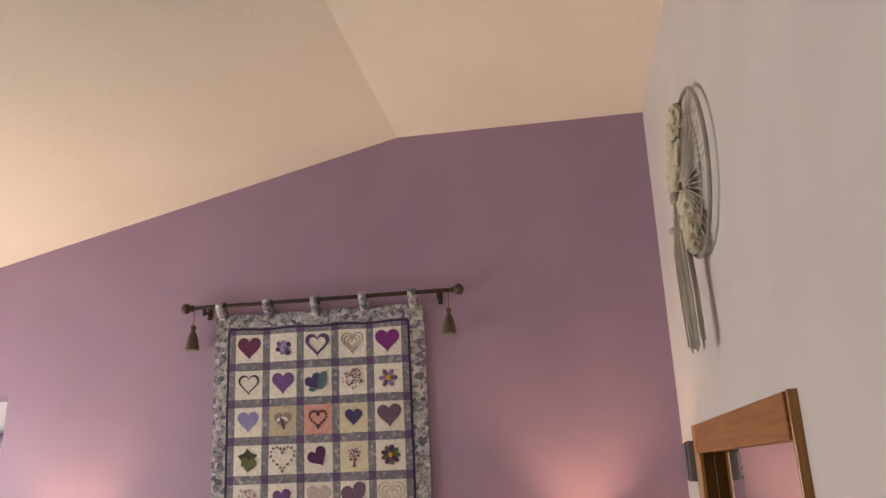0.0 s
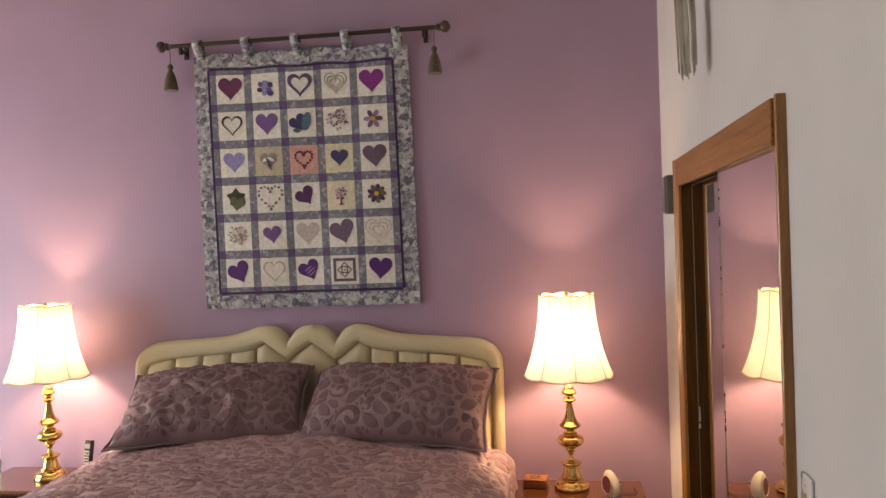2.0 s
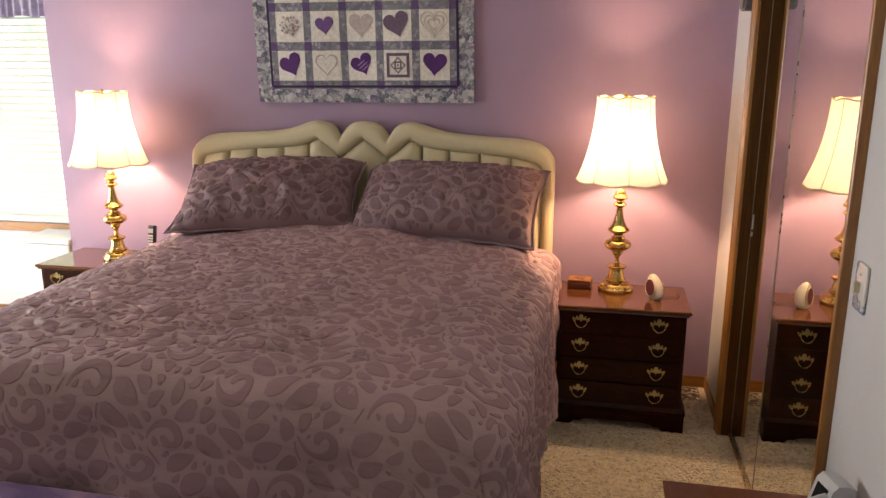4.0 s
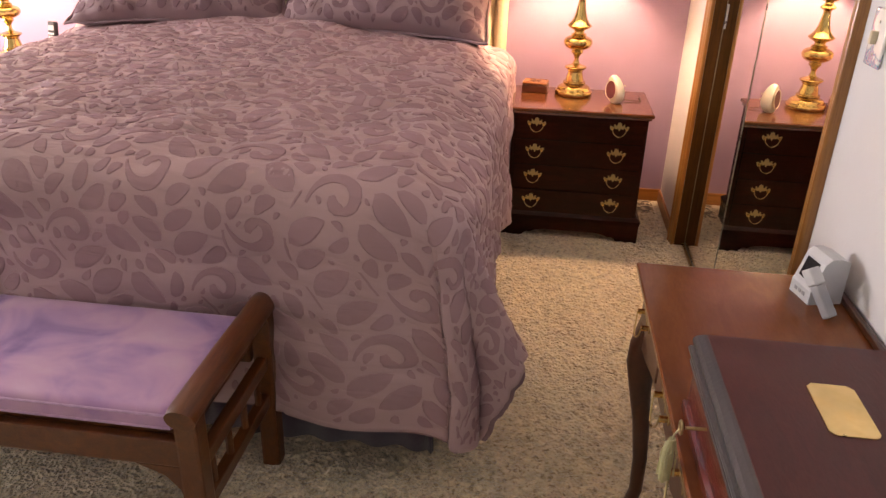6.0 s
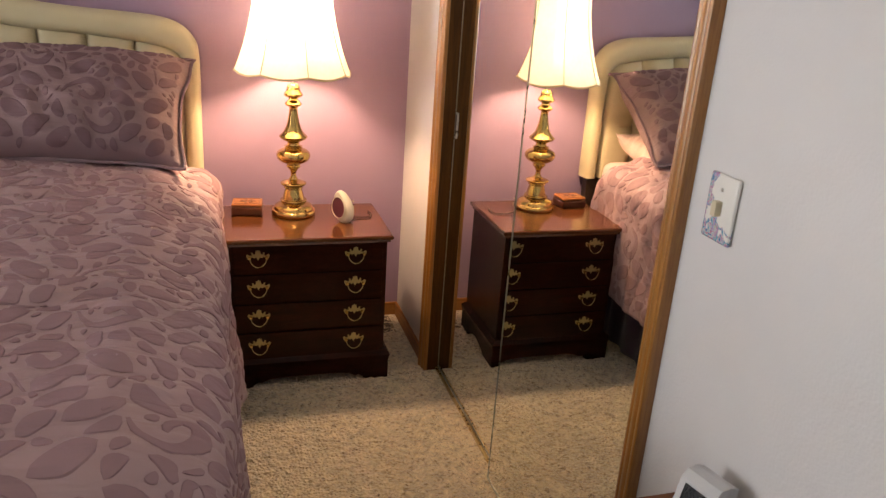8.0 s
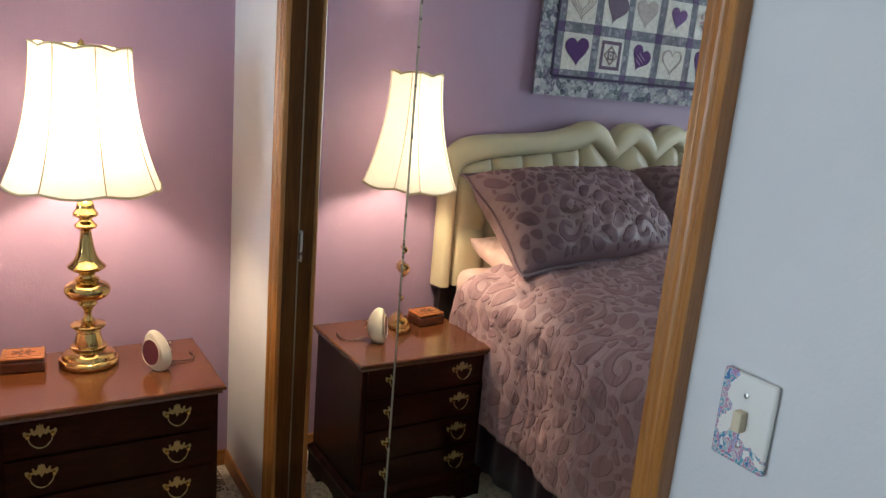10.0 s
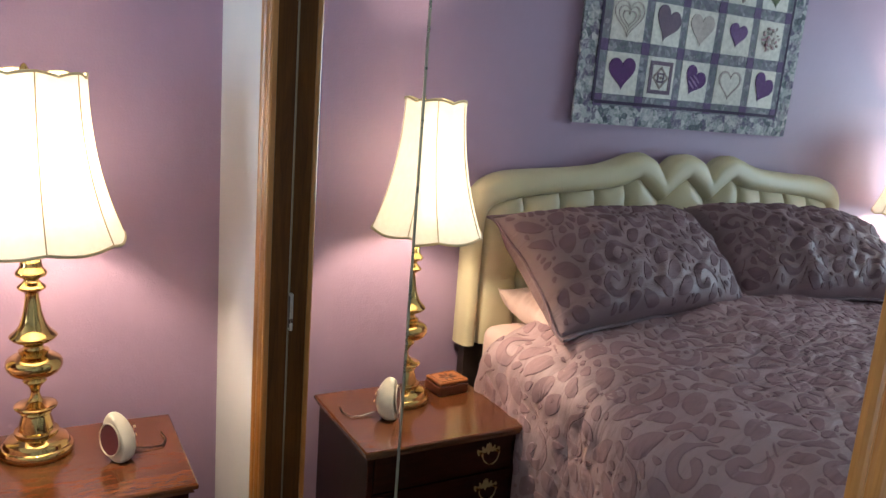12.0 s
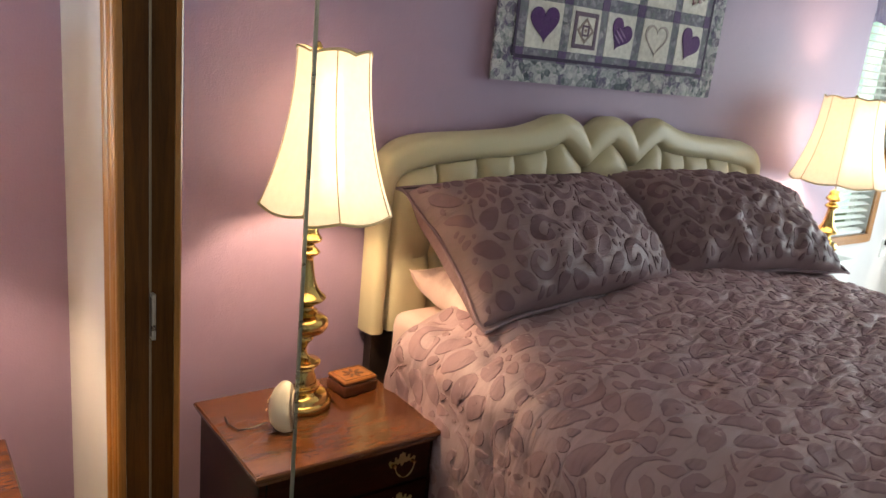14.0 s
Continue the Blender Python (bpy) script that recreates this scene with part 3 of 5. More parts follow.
def inner_top(x):
    x = abs(x)
    pts = smooth_profile(INNER, 5)
    xs, zs = [p[0] for p in pts], [p[1] for p in pts]
    for i in range(len(xs) - 1):
        if xs[i] <= x <= xs[i + 1] and xs[i + 1] > xs[i]:
            return zs[i] + (zs[i + 1] - zs[i]) * (x - xs[i]) / (xs[i + 1] - xs[i])
    return zs[-1]


headboard = thing("headboard", "cream padded headboard with scalloped crest and buttoned channels", "headboard", place=pose(BED_X, 0, 0))
half_o, half_i = resample(OUTER, 120), resample(INNER, 120)
mirror2 = lambda pts: [Vector((-p[0], p[1])) for p in reversed(pts[1:])] + pts
out_line, in_line = mirror2(half_o), mirror2(half_i)
part("back_board", slab([tuple(p * 0.997) for p in out_line], 0.03, lambda a, b, d: (a, -0.012 - d, b)), CREAM_VINYL, headboard)
bm = bmesh.new()
rings = []
for o, i in zip(out_line, in_line):
    ring = []
    for k in range(13):
        t = k / 12
        p = o.lerp(i, t)
        bulge = max(0.0, 1 - abs(2 * t - 1) ** 3.0) ** 0.5
        ring.append(bm.verts.new((p[0], -0.040 - 0.052 * bulge + 0.0022 * noise.noise((p[0] * 7, p[1] * 7, 0)), p[1])))
    rings.append(ring)
for a, b in zip(rings, rings[1:]):
    for k in range(12):
        bm.faces.new((a[k], a[k + 1], b[k + 1], b[k]))
for ring in (rings[0], rings[-1]):
    bm.faces.new(ring)
bmesh.ops.recalc_face_normals(bm, faces=bm.faces)
part("padded_border", bm, CREAM_VINYL, headboard, smooth=True)
seams = [-0.942, -0.78, -0.62, -0.46, -0.315, -0.128, 0.128, 0.315, 0.46, 0.62, 0.78, 0.942]
for x0, x1 in zip(seams, seams[1:]):
    bm = bmesh.new()
    grid = []
    for i in range(15):
        u = i / 14
        x = x0 + (x1 - x0) * u
        top = inner_top(min(max(x, -0.93), 0.93)) + 0.004
        grid.append([])
        for j in range(19):
            v = j / 18
            z = 0.66 + (top - 0.66) * v
            edge = math.sqrt(max(0.0, 1 - (2 * u - 1) ** 4)) * (1 - max(0.0, v - 0.93) / 0.07 * 0.75) ** 0.6
            pinch = 1 - 0.55 * math.exp(-((z - 0.90) / 0.03) ** 2)
            grid[-1].append(bm.verts.new((x, -0.046 - 0.044 * edge * pinch + 0.002 * noise.noise((x * 12, z * 12, 0)), z)))
    for a, b in zip(grid, grid[1:]):
        for j in range(18):
            bm.faces.new((a[j], a[j + 1], b[j + 1], b[j]))
    bmesh.ops.recalc_face_normals(bm, faces=bm.faces)
    part("channel", bm, CREAM_VINYL, headboard, smooth=True)
for x in (-0.93, 0.93):
    part("leg", boxed(x - 0.05, x + 0.05, -0.06, -0.02, 0.0, 0.66), DARK_METAL, headboard, "black headboard leg")


class Cells:
    """Marks what is already taken on a cloth, in small squares."""

    def __init__(self, size):
        self.size, self.taken = size, set()

    def claim(self, points):
        cells = {(round(x / self.size), round(y / self.size)) for x, y in points}
        if any((a + i, b + j) in self.taken for a, b in cells for i, j in ((0, 0), (1, 0), (-1, 0), (0, 1), (0, -1))):
            return False
        self.taken |= cells
        return True


def leaf_shape(x, y, angle, length, width, bend):
    """A pointed leaf from its stalk at x, y: the two edges and the midrib."""
    c, s = math.cos(angle), math.sin(angle)
    rows = []
    for k in range(9):
        t = k / 8
        w = width / 2 * math.sin(math.pi * t ** 0.85) ** 0.65 if 0 < k < 8 else 0.0
        a, b = length * t, bend * math.sin(math.pi * t)
        rows.append([(x + c * a - s * (b + q * w), y + s * a + c * (b + q * w)) for q in (-1, -0.84, 0, 0.84, 1)])
    return rows


def scroll_shape(x, y, angle, turn, size):
    """A band that curls up into a round end."""
    rows, n = [], 22
    for k in range(n + 1):
        t = k / n
        w = size * (0.05 + 0.20 * math.sin(math.pi * min(1.0, t * 1.06)) ** 1.4 + (0.16 * math.sqrt(max(0.0, 1 - ((t - 0.90) / 0.10) ** 2)) if t > 0.80 else 0.0)) if k < n else 0.002
        nx, ny = -math.sin(angle), math.cos(angle)
        rows.append([(x + nx * q * w, y + ny * q * w) for q in (-1, -0.8, 0, 0.8, 1)])
        step = size * (0.21 - 0.10 * t)
        x, y = x + math.cos(angle) * step, y + math.sin(angle) * step
        angle += turn * (0.15 + 0.33 * t)
    return rows


def vine_relief(surface, u0, u1, v0, v1, seed, k=1.0, height=0.0027):
    """Winding stems with leaves and scrolls, raised on a cloth whose surface(u, v, h) gives the place."""
    rng = random.Random(seed)
    cells, shapes = Cells(0.0024 * k), []
    column, row = 0.150 * k, 0.062 * k
    wind = lambda v: 0.065 * k * math.sin(2 * math.pi * v / (0.60 * k) + seed)

    def offer(rows):
        flat = [p for r in rows for p in r]
        if all(u0 < a < u1 and v0 < b < v1 for a, b in flat):
            dense = [((a[0] * (1 - f) + b[0] * f), (a[1] * (1 - f) + b[1] * f)) for r, q in zip(rows, rows[1:]) for a, b in zip(r, q) for f in (0, 0.25, 0.5, 0.75)] + rows[-1]
            if cells.claim(dense):
                shapes.append(rows)
                return True

    columns = [(c, u0 + (c + 0.5) * column) for c in range(-1, int((u1 - u0) / column) + 2)]
    for kind in ("scroll", "leaf"):
        for c, x in columns:
            way = 1 if c % 2 else -1
            for i in range(int((v1 - v0) / row) + 2):
                for side in (-1, 1):
                    curled = (i + 2 * c + (3 if side > 0 else 0)) % 6 == 0
                    at = v0 + (i + (0.5 if side > 0 else 0)) * row
                    if kind == "scroll" and curled:
                        offer(scroll_shape(x + wind(at) + side * 0.008 * k, at - way * 0.03 * k, math.atan2(way * 0.95, side * 0.35), -side * way, 0.066 * k * rng.uniform(0.9, 1.15)))
                    if kind == "leaf" and not curled:
                        tilt = radians(rng.uniform(46, 58))
                        for size in (1.2, 1.1, 1.0, 0.9, 0.8, 0.7, 0.6):
                            if offer(leaf_shape(x + wind(at) + side * 0.009 * k, at, math.atan2(way * math.cos(tilt), side * math.sin(tilt)), 0.088 * k * size, 0.050 * k * size, 0.006 * k * side * way)):
                                break
    for c, x in columns:
        stem = [(x + wind(v0 + j * 0.02), v0 + j * 0.02) for j in range(1, int((v1 - v0) / 0.02))]
        for j in range(0, len(stem) - 3, 3):
            offer([[(a + q * 0.0036 * k, b) for q in (-1, -0.7, 0, 0.7, 1)] for a, b in stem[j:j + 4]])
    fill = int((u1 - u0) * (v1 - v0) * 9000 / k ** 2)
    for i in range(fill):
        size = (0.070 - 0.052 * min(1.0, i / fill * 1.1)) * k
        x, y = rng.uniform(u0, u1), rng.uniform(v0, v1)
        lay = 0.9 * math.sin(x * 17 / k + 2 * math.sin(y * 6 / k)) + (1.57 if int((x - u0) / column) % 2 else -1.57)
        offer(leaf_shape(x, y, lay, size, size * rng.uniform(0.55, 0.72), 0.12 * size))
    bm = bmesh.new()
    uv = bm.loops.layers.uv.new("UVMap")
    lift = (-0.0015, height * 0.9, height, height * 0.9, -0.0015)
    for rows in shapes:
        grid = [[bm.verts.new(surface(a, b, h * (1.0 if 0 < i < len(rows) - 1 else 0.0))) for (a, b), h in zip(r, lift)] for i, r in enumerate(rows)]
        for i in range(len(grid) - 1):
            for j in range(4):
                f = bm.faces.new((grid[i][j], grid[i][j + 1], grid[i + 1][j + 1], grid[i + 1][j]))
                for loop, (m, n) in zip(f.loops, ((i, j), (i, j + 1), (i + 1, j + 1), (i + 1, j))):
                    loop[uv].uv = rows[m][n]
    bmesh.ops.recalc_face_normals(bm, faces=bm.faces)
    return bm


def cloth_surface(points, u0, u1, v0, v1, padding):
    """surface(u, v, h) of a grid of points, h above its padding."""
    p = np.array(points)
    du, dv = np.gradient(p, axis=0), np.gradient(p, axis=1)
    n = np.cross(dv, du)
    n /= np.linalg.norm(n, axis=2, keepdims=True) + 1e-9
    nu, nv = p.shape[0] - 1, p.shape[1] - 1

    def surface(u, v, h):
        a, b = (u - u0) / (u1 - u0) * nu, (v - v0) / (v1 - v0) * nv
        i, j = min(nu - 1, max(0, int(a))), min(nv - 1, max(0, int(b)))
        a, b = a - i, b - j
        mix = lambda q: (q[i, j] * (1 - a) + q[i + 1, j] * a) * (1 - b) + (q[i, j + 1] * (1 - a) + q[i + 1, j + 1] * a) * b
        return Vector(mix(p) + mix(n) * (padding + h))

    return surface


def comforter():
    """A cloth laid over the bed: flat on top, hanging at both sides and at the foot, with a flared corner fold."""
    half_w, length, head, side_drop, foot_drop = 0.955, 1.79, -0.29, 0.55, 0.66
    step = 0.0115
    nu, nv = int((2 * half_w + 2 * side_drop) / step), int((length + foot_drop) / step)
    bm = bmesh.new()
    uv = bm.loops.layers.uv.new("UVMap")
    grid, flat = [], {}
    for i in range(nu + 1):
        u = -half_w - side_drop + i * (2 * half_w + 2 * side_drop) / nu
        grid.append([])
        for j in range(nv + 1):
            v = j * (length + foot_drop) / nv
            sx, ox, oy = (1 if u > 0 else -1), max(abs(u) - half_w, 0.0), max(v - length, 0.0)
            bx, by = min(abs(u), half_w), min(v, length)
            drop = (ox ** 8 + oy ** 8) ** (1 / 8) if ox or oy else 0.0
            ang = math.atan2(oy, ox) if drop else 0.0
            if ox and oy:
                drop *= 1 - 0.24 * math.exp(-((ang - radians(22)) / radians(17)) ** 2) * min(1.0, ang / radians(12))
            corner = math.sin(2 * ang) if ox and oy else 0.0
            # the first of the cloth rolls over the mattress edge, the rest hangs
            roll = 0.085
            if drop < roll * math.pi / 2:
                a = drop / roll
                out, down = roll * math.sin(a), roll * (1 - math.cos(a))
            else:
                rest = drop - roll * math.pi / 2
                lean = 0.02 + 0.10 * rest * (0.25 if oy == 0 else 0.5)
                out, down = roll + lean * rest / 0.5, roll + rest * 0.985
            wave = 0.0
            if drop > 0.05:
                along = v if oy == 0 else (u if ox == 0 else 0)
                fall = min(1.0, (drop - 0.05) / 0.4)
                wave = fall * (0.018 * math.sin(along * 9 + 0.7) + 0.012 * math.sin(along * 17 + 2.0)) * (1 - corner)
                bend = math.exp(-((ang - radians(24)) / radians(17)) ** 2) * 0.27 - 0.10 * math.exp(-((ang - radians(58)) / radians(11)) ** 2)
                out += (drop * bend * fall if corner else 0.0)
            dx, dy = math.cos(ang) * (out + wave), math.sin(ang) * (out + wave)
            if oy == 0:
                dx, dy = (out + wave if ox else 0.0), 0.0
                room = 0.095 if v < 0.37 else 0.095 + min(1.0, (v - 0.37) / 0.5) * 0.22
                dx = min(dx, room)
            if ox == 0:
                dx, dy = 0.0, (out + wave if oy else 0.0)
                if u < 0.60 and oy:
                    dy = min(dy, 0.115)
            if oy:
                dx += 0.085 * min(1.0, oy / 0.5) * min(1.0, max(0.0, (abs(u) - 0.55) / 0.4))
            crown = 0.022 * (1 - (u / (half_w + 0.01)) ** 2) if abs(u) < half_w else 0.0
            top = 0.805 - 0.022 * min(1.0, v / length) + crown - (0.03 if u > 0 else 0.058) * max(0.0, 1 - (half_w - bx) / (0.12 if u > 0 else 0.26)) ** 2 - 0.012 * max(0.0, 1 - (length - by) / 0.15) ** 2
            top += 0.050 * math.exp(-((u - 0.02) / 0.50) ** 2) * math.exp(-(v / 0.42) ** 2)
            head_tuck = -0.035 * max(0.0, 1 - v / 0.05)
            z = top - down + head_tuck
            w = (u * 3.1, v * 4.3, 0.2)
            ripple = 0.012 * noise.noise(w) + 0.014 * noise.noise((u * 4.2 + v, v * 13, 3)) + 0.011 * noise.noise((u * 7 - v * 2, v * 26, 7)) * (1 if v < 1.65 else 0.25) + 0.006 * noise.noise((u * 13, v * 47, 9)) * (1 if v < 1.6 else 0.1) + 0.003 * noise.noise((u * 24, v * 44, 5))
            if drop < 0.05:
                z += ripple
            else:
                dx += math.cos(ang) * ripple * 0.9
                dy += math.sin(ang) * ripple * 0.9
            z = max(z, 0.03 + 0.01 * noise.noise((u * 5, v * 5, 1)))
            p = bm.verts.new((sx * (bx + dx), head - by - dy, z))
            flat[p] = (u, v)
            grid[-1].append(p)
    for a, b in zip(grid, grid[1:]):
        for j in range(nv):
            f = bm.faces.new((a[j], b[j], b[j + 1], a[j + 1]))
            for loop in f.loops:
                loop[uv].uv = flat[loop.vert]
    bmesh.ops.recalc_face_normals(bm, faces=bm.faces)
    hem = [g[0].co.copy() for g in (grid[0],)] + [p.co.copy() for p in grid[0][1:]] + [g[-1].co.copy() for g in grid[1:]] + [p.co.copy() for p in reversed(grid[-1][:-1])]
    return bm, hem, cloth_surface([[tuple(p.co) for p in g] for g in grid], -half_w - side_drop, half_w + side_drop, 0.0, length + foot_drop, 0.018)


cover = thing("comforter", "mauve embossed leaf-pattern comforter spread over the bed", "comforter", place=pose(BED_X, 0, 0))
cloth_mesh, hem_line, cover_surface = comforter()
sheet = part("quilted_cover", cloth_mesh, MAUVE, cover, smooth=True)
part("hem", tube(hem_line, 0.010, 6), PIPING, cover, "rolled mauve hem", True)
sheet.modifiers.new("padding", "SOLIDIFY").thickness = 0.018
sheet.modifiers["padding"].offset = 1.0
tagged(part("embossed_leaves", vine_relief(cover_surface, -1.49, 1.49, 0.02, 2.43, 3), MAUVE_LEAF, cover, "matt mauve leaf and scroll relief", True), kind="stuff")


def pillow(width, tall, thick, seed, flange=0.03, creases=0.012, skew=0.0):
    """A stuffed pillow; x across, y up along it, z its thickness."""
    bm = bmesh.new()
    uv = bm.loops.layers.uv.new("UVMap")
    nu, nv = 96, 58
    flat = {}
    sides = []
    for s in (1, -1):
        grid = []
        for i in range(nu + 1):
            a = 2 * i / nu - 1
            grid.append([])
            for j in range(nv + 1):
                b = 2 * j / nv - 1
                if s < 0 and (i in (0, nu) or j in (0, nv)):
                    grid[-1].append(sides[0][i][j])
                    continue
                fu, fv = 1 - flange * 2 / width, 1 - flange * 2 / tall
                ea, eb = max(0.0, 1 - abs(a / fu) ** 2.6), max(0.0, 1 - abs(b / fv) ** 2.4)
                puff = (ea * eb) ** 0.42
                pull = 1 - 0.11 * (1 - abs(a) ** 3) * abs(b) ** 6
                x, y = a * width / 2 * (1 - 0.065 * (1 - b * b) * abs(a) ** 6), b * tall / 2 * pull
                fold = creases * noise.noise((a * 5 + seed, b * 4, s)) + 0.6 * creases * noise.noise((a * 9 + b * 7 + seed, b * 5 - a * 3, 4))
                z = s * (thick / 2 * puff + 0.004) + fold * (0.4 + puff) * (1 if s > 0 else 0.3)
                ridge = 1 - abs(noise.noise((a * 5.5 + b * 1.8 + seed, b * 1.1 - a * 0.6, 2.5))) * 2
                z += creases * 0.7 * max(0.0, ridge) ** 6 * puff * (0.5 - 0.5 * b) * (1 if s > 0 else 0)
                x += skew * y + 0.012 * noise.noise((b * 2.2 + seed, a, 6)) * abs(a) ** 4
                y += 0.012 * noise.noise((a * 2.2 + seed, b, 7)) * abs(b) ** 4
                z += 0.06 * (abs(a) ** 5) * (abs(b) ** 5) * noise.noise((a + seed, b, 9)) * 2
                v = bm.verts.new((x, y, z))
                flat[v] = (x + seed * 0.37, y)
                grid[-1].append(v)
        sides.append(grid)
        for p, q in zip(grid, grid[1:]):
            for j in range(nv):
                f = bm.faces.new((p[j], q[j], q[j + 1], p[j + 1]) if s > 0 else (p[j + 1], q[j + 1], q[j], p[j]))
                for loop in f.loops:
                    loop[uv].uv = flat[loop.vert]
    edge = [sides[0][i][0].co.copy() for i in range(nu)] + [sides[0][nu][j].co.copy() for j in range(nv)]
    edge += [sides[0][i][nv].co.copy() for i in range(nu, 0, -1)] + [sides[0][0][j].co.copy() for j in range(nv, 0, -1)]
    front = cloth_surface([[tuple(v.co) for v in reversed(g)] for g in sides[0]], -width / 2, width / 2, -tall / 2, tall / 2, 0.0)
    return bm, edge, front


def sham(x, y, z, tilt, turn, lean, seed, label):
    p = thing("pillow", label, "pillow", "pillow shams on the bed", pose(x, y, z, tilt, 0, turn) @ pose(0, 0, 0, 0, 0, lean))
    bm, edge, front = pillow(0.94, 0.505, 0.27, seed, 0.018, 0.010 if seed < 3 else 0.015, 0.02 if seed < 3 else 0.06)
    part("case", bm, SHADED_SHAM, p, smooth=True)
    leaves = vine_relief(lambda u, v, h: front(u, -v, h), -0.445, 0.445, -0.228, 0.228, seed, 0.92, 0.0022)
    tagged(part("embossed_leaves", leaves, SHADED_SHAM_LEAF, p, "matt mauve leaf and scroll relief", True), kind="stuff")
    part("piping", tube([e + Vector((0, 0, 0.004)) for e in edge], 0.0055, 6, loop=True), PIPING, p, "dark mauve corded edge", True)


sham(0.865, -0.325, 0.993, 40, -3, -1, 1.3, "mauve embossed sham pillow leaning on the headboard, smooth")
sham(-0.062, -0.335, 0.995, 38, 7, 3, 5.1, "mauve embossed sham pillow leaning on the headboard, wrinkled")
for x, seed in ((0.80, 2.2), (-0.15, 8.4)):
    p = thing("pillow", "pale pink sleeping pillow under the sham", "pillow", "sleeping pillows", pose(x, -0.262, 0.820, 6, 0, 0))
    bm, edge, front = pillow(0.92, 0.30, 0.17, seed, 0.002, 0.010)
    part("case", bm, PINK, p, smooth=True)


# ---- chests beside the bed ----
def bail_pull():
    """A brass drawer pull: pierced back plate, two posts and a swinging bail, face towards -y."""
    half = [(0.0, 0.029), (0.0025, 0.023), (0.0065, 0.026), (0.0085, 0.016), (0.0125, 0.010), (0.017, 0.019), (0.021, 0.018), (0.0195, 0.008), (0.026, 0.008), (0.033, 0.013), (0.037, 0.009),
            (0.035, 0.001), (0.030, -0.006), (0.024, -0.002), (0.019, 0.004), (0.012, -0.001), (0.006, 0.003), (0.0, -0.008)]
    outline = half + [(-a, b) for a, b in reversed(half[1:-1])]
    plate = slab(outline, 0.0018)
    posts = tube([(0, 0, 0), (0, -0.013, 0)], 0.0045, 8)
    bail = tube([(-0.027 + 0.054 * t, -0.013 - 0.004 * math.sin(math.pi * t), 0.002 - 0.029 * math.sin(math.pi * t) ** 0.5) for t in [i / 16 for i in range(17)]], lambda t: 0.0012 + 0.0005 * math.sin(math.pi * t), 8)
    return plate, posts, bail


PULL = None


def add_pull(parent, place):
    global PULL
    if PULL is None:
        plate, posts, bail = bail_pull()
        a = part("pull", plate, OLD_BRASS, parent, "antique brass bail pull")
        a.matrix_basis = place
        b, c = part("post", posts, BRASS, a), part("bail", bail, OLD_BRASS, a, smooth=True)
        b.location = (-0.027, 0, 0.002)
        same_part("post", b, a, pose(0.027, 0, 0.002))
        PULL = (a, b, c)
    else:
        a = same_part("pull", PULL[0], parent, place)
        a["label"] = "antique brass bail pull"
        for px in (-0.027, 0.027):
            same_part("post", PULL[1], a, pose(px, 0, 0.002))
        same_part("bail", PULL[2], a, Matrix())


def chest(x0, x1, y0, y1, label):
    """A small four-drawer chest with a moulded top and bracket feet; its front is towards -y."""
    c = thing("nightstand", label, "nightstand", "matching chests beside the bed", pose(x0, y1, 0))
    w, d, h = x1 - x0, y1 - y0, CHEST_TOP
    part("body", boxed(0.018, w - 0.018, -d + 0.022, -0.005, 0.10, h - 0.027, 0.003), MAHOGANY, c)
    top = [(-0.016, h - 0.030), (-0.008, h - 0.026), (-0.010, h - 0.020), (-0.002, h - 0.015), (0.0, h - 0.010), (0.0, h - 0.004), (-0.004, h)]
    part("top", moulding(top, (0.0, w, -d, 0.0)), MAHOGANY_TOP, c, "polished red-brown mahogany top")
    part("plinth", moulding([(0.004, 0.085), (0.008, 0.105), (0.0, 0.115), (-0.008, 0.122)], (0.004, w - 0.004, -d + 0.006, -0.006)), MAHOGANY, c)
    def base_line(n):
        half = [(0.0, 0.0), (0.092, 0.0), (0.098, 0.016), (0.112, 0.026), (0.128, 0.024), (0.150, 0.034), (0.190, 0.040)]
        return half + [(n - a, b) for a, b in reversed(half)] + [(n, 0.092), (0.0, 0.092)]

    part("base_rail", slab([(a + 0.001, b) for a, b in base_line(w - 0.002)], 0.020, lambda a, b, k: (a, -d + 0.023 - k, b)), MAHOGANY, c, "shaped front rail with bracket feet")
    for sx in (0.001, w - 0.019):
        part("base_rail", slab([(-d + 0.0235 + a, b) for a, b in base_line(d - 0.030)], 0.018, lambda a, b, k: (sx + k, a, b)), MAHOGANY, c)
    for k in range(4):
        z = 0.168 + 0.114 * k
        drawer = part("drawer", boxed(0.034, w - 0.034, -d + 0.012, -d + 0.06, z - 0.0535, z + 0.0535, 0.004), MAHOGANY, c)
        for px in (0.122, w - 0.137):
            add_pull(drawer, pose(px, -d + 0.0118, z + 0.007) @ Matrix.Scale(1.08, 4))
    return c


chest(1.418, 2.022, -0.578, -0.165, "dark mahogany four-drawer chest with brass pulls beside the bed")
chest(-1.42, -0.82, -0.452, -0.04, "dark mahogany chest with brass pulls near the window")


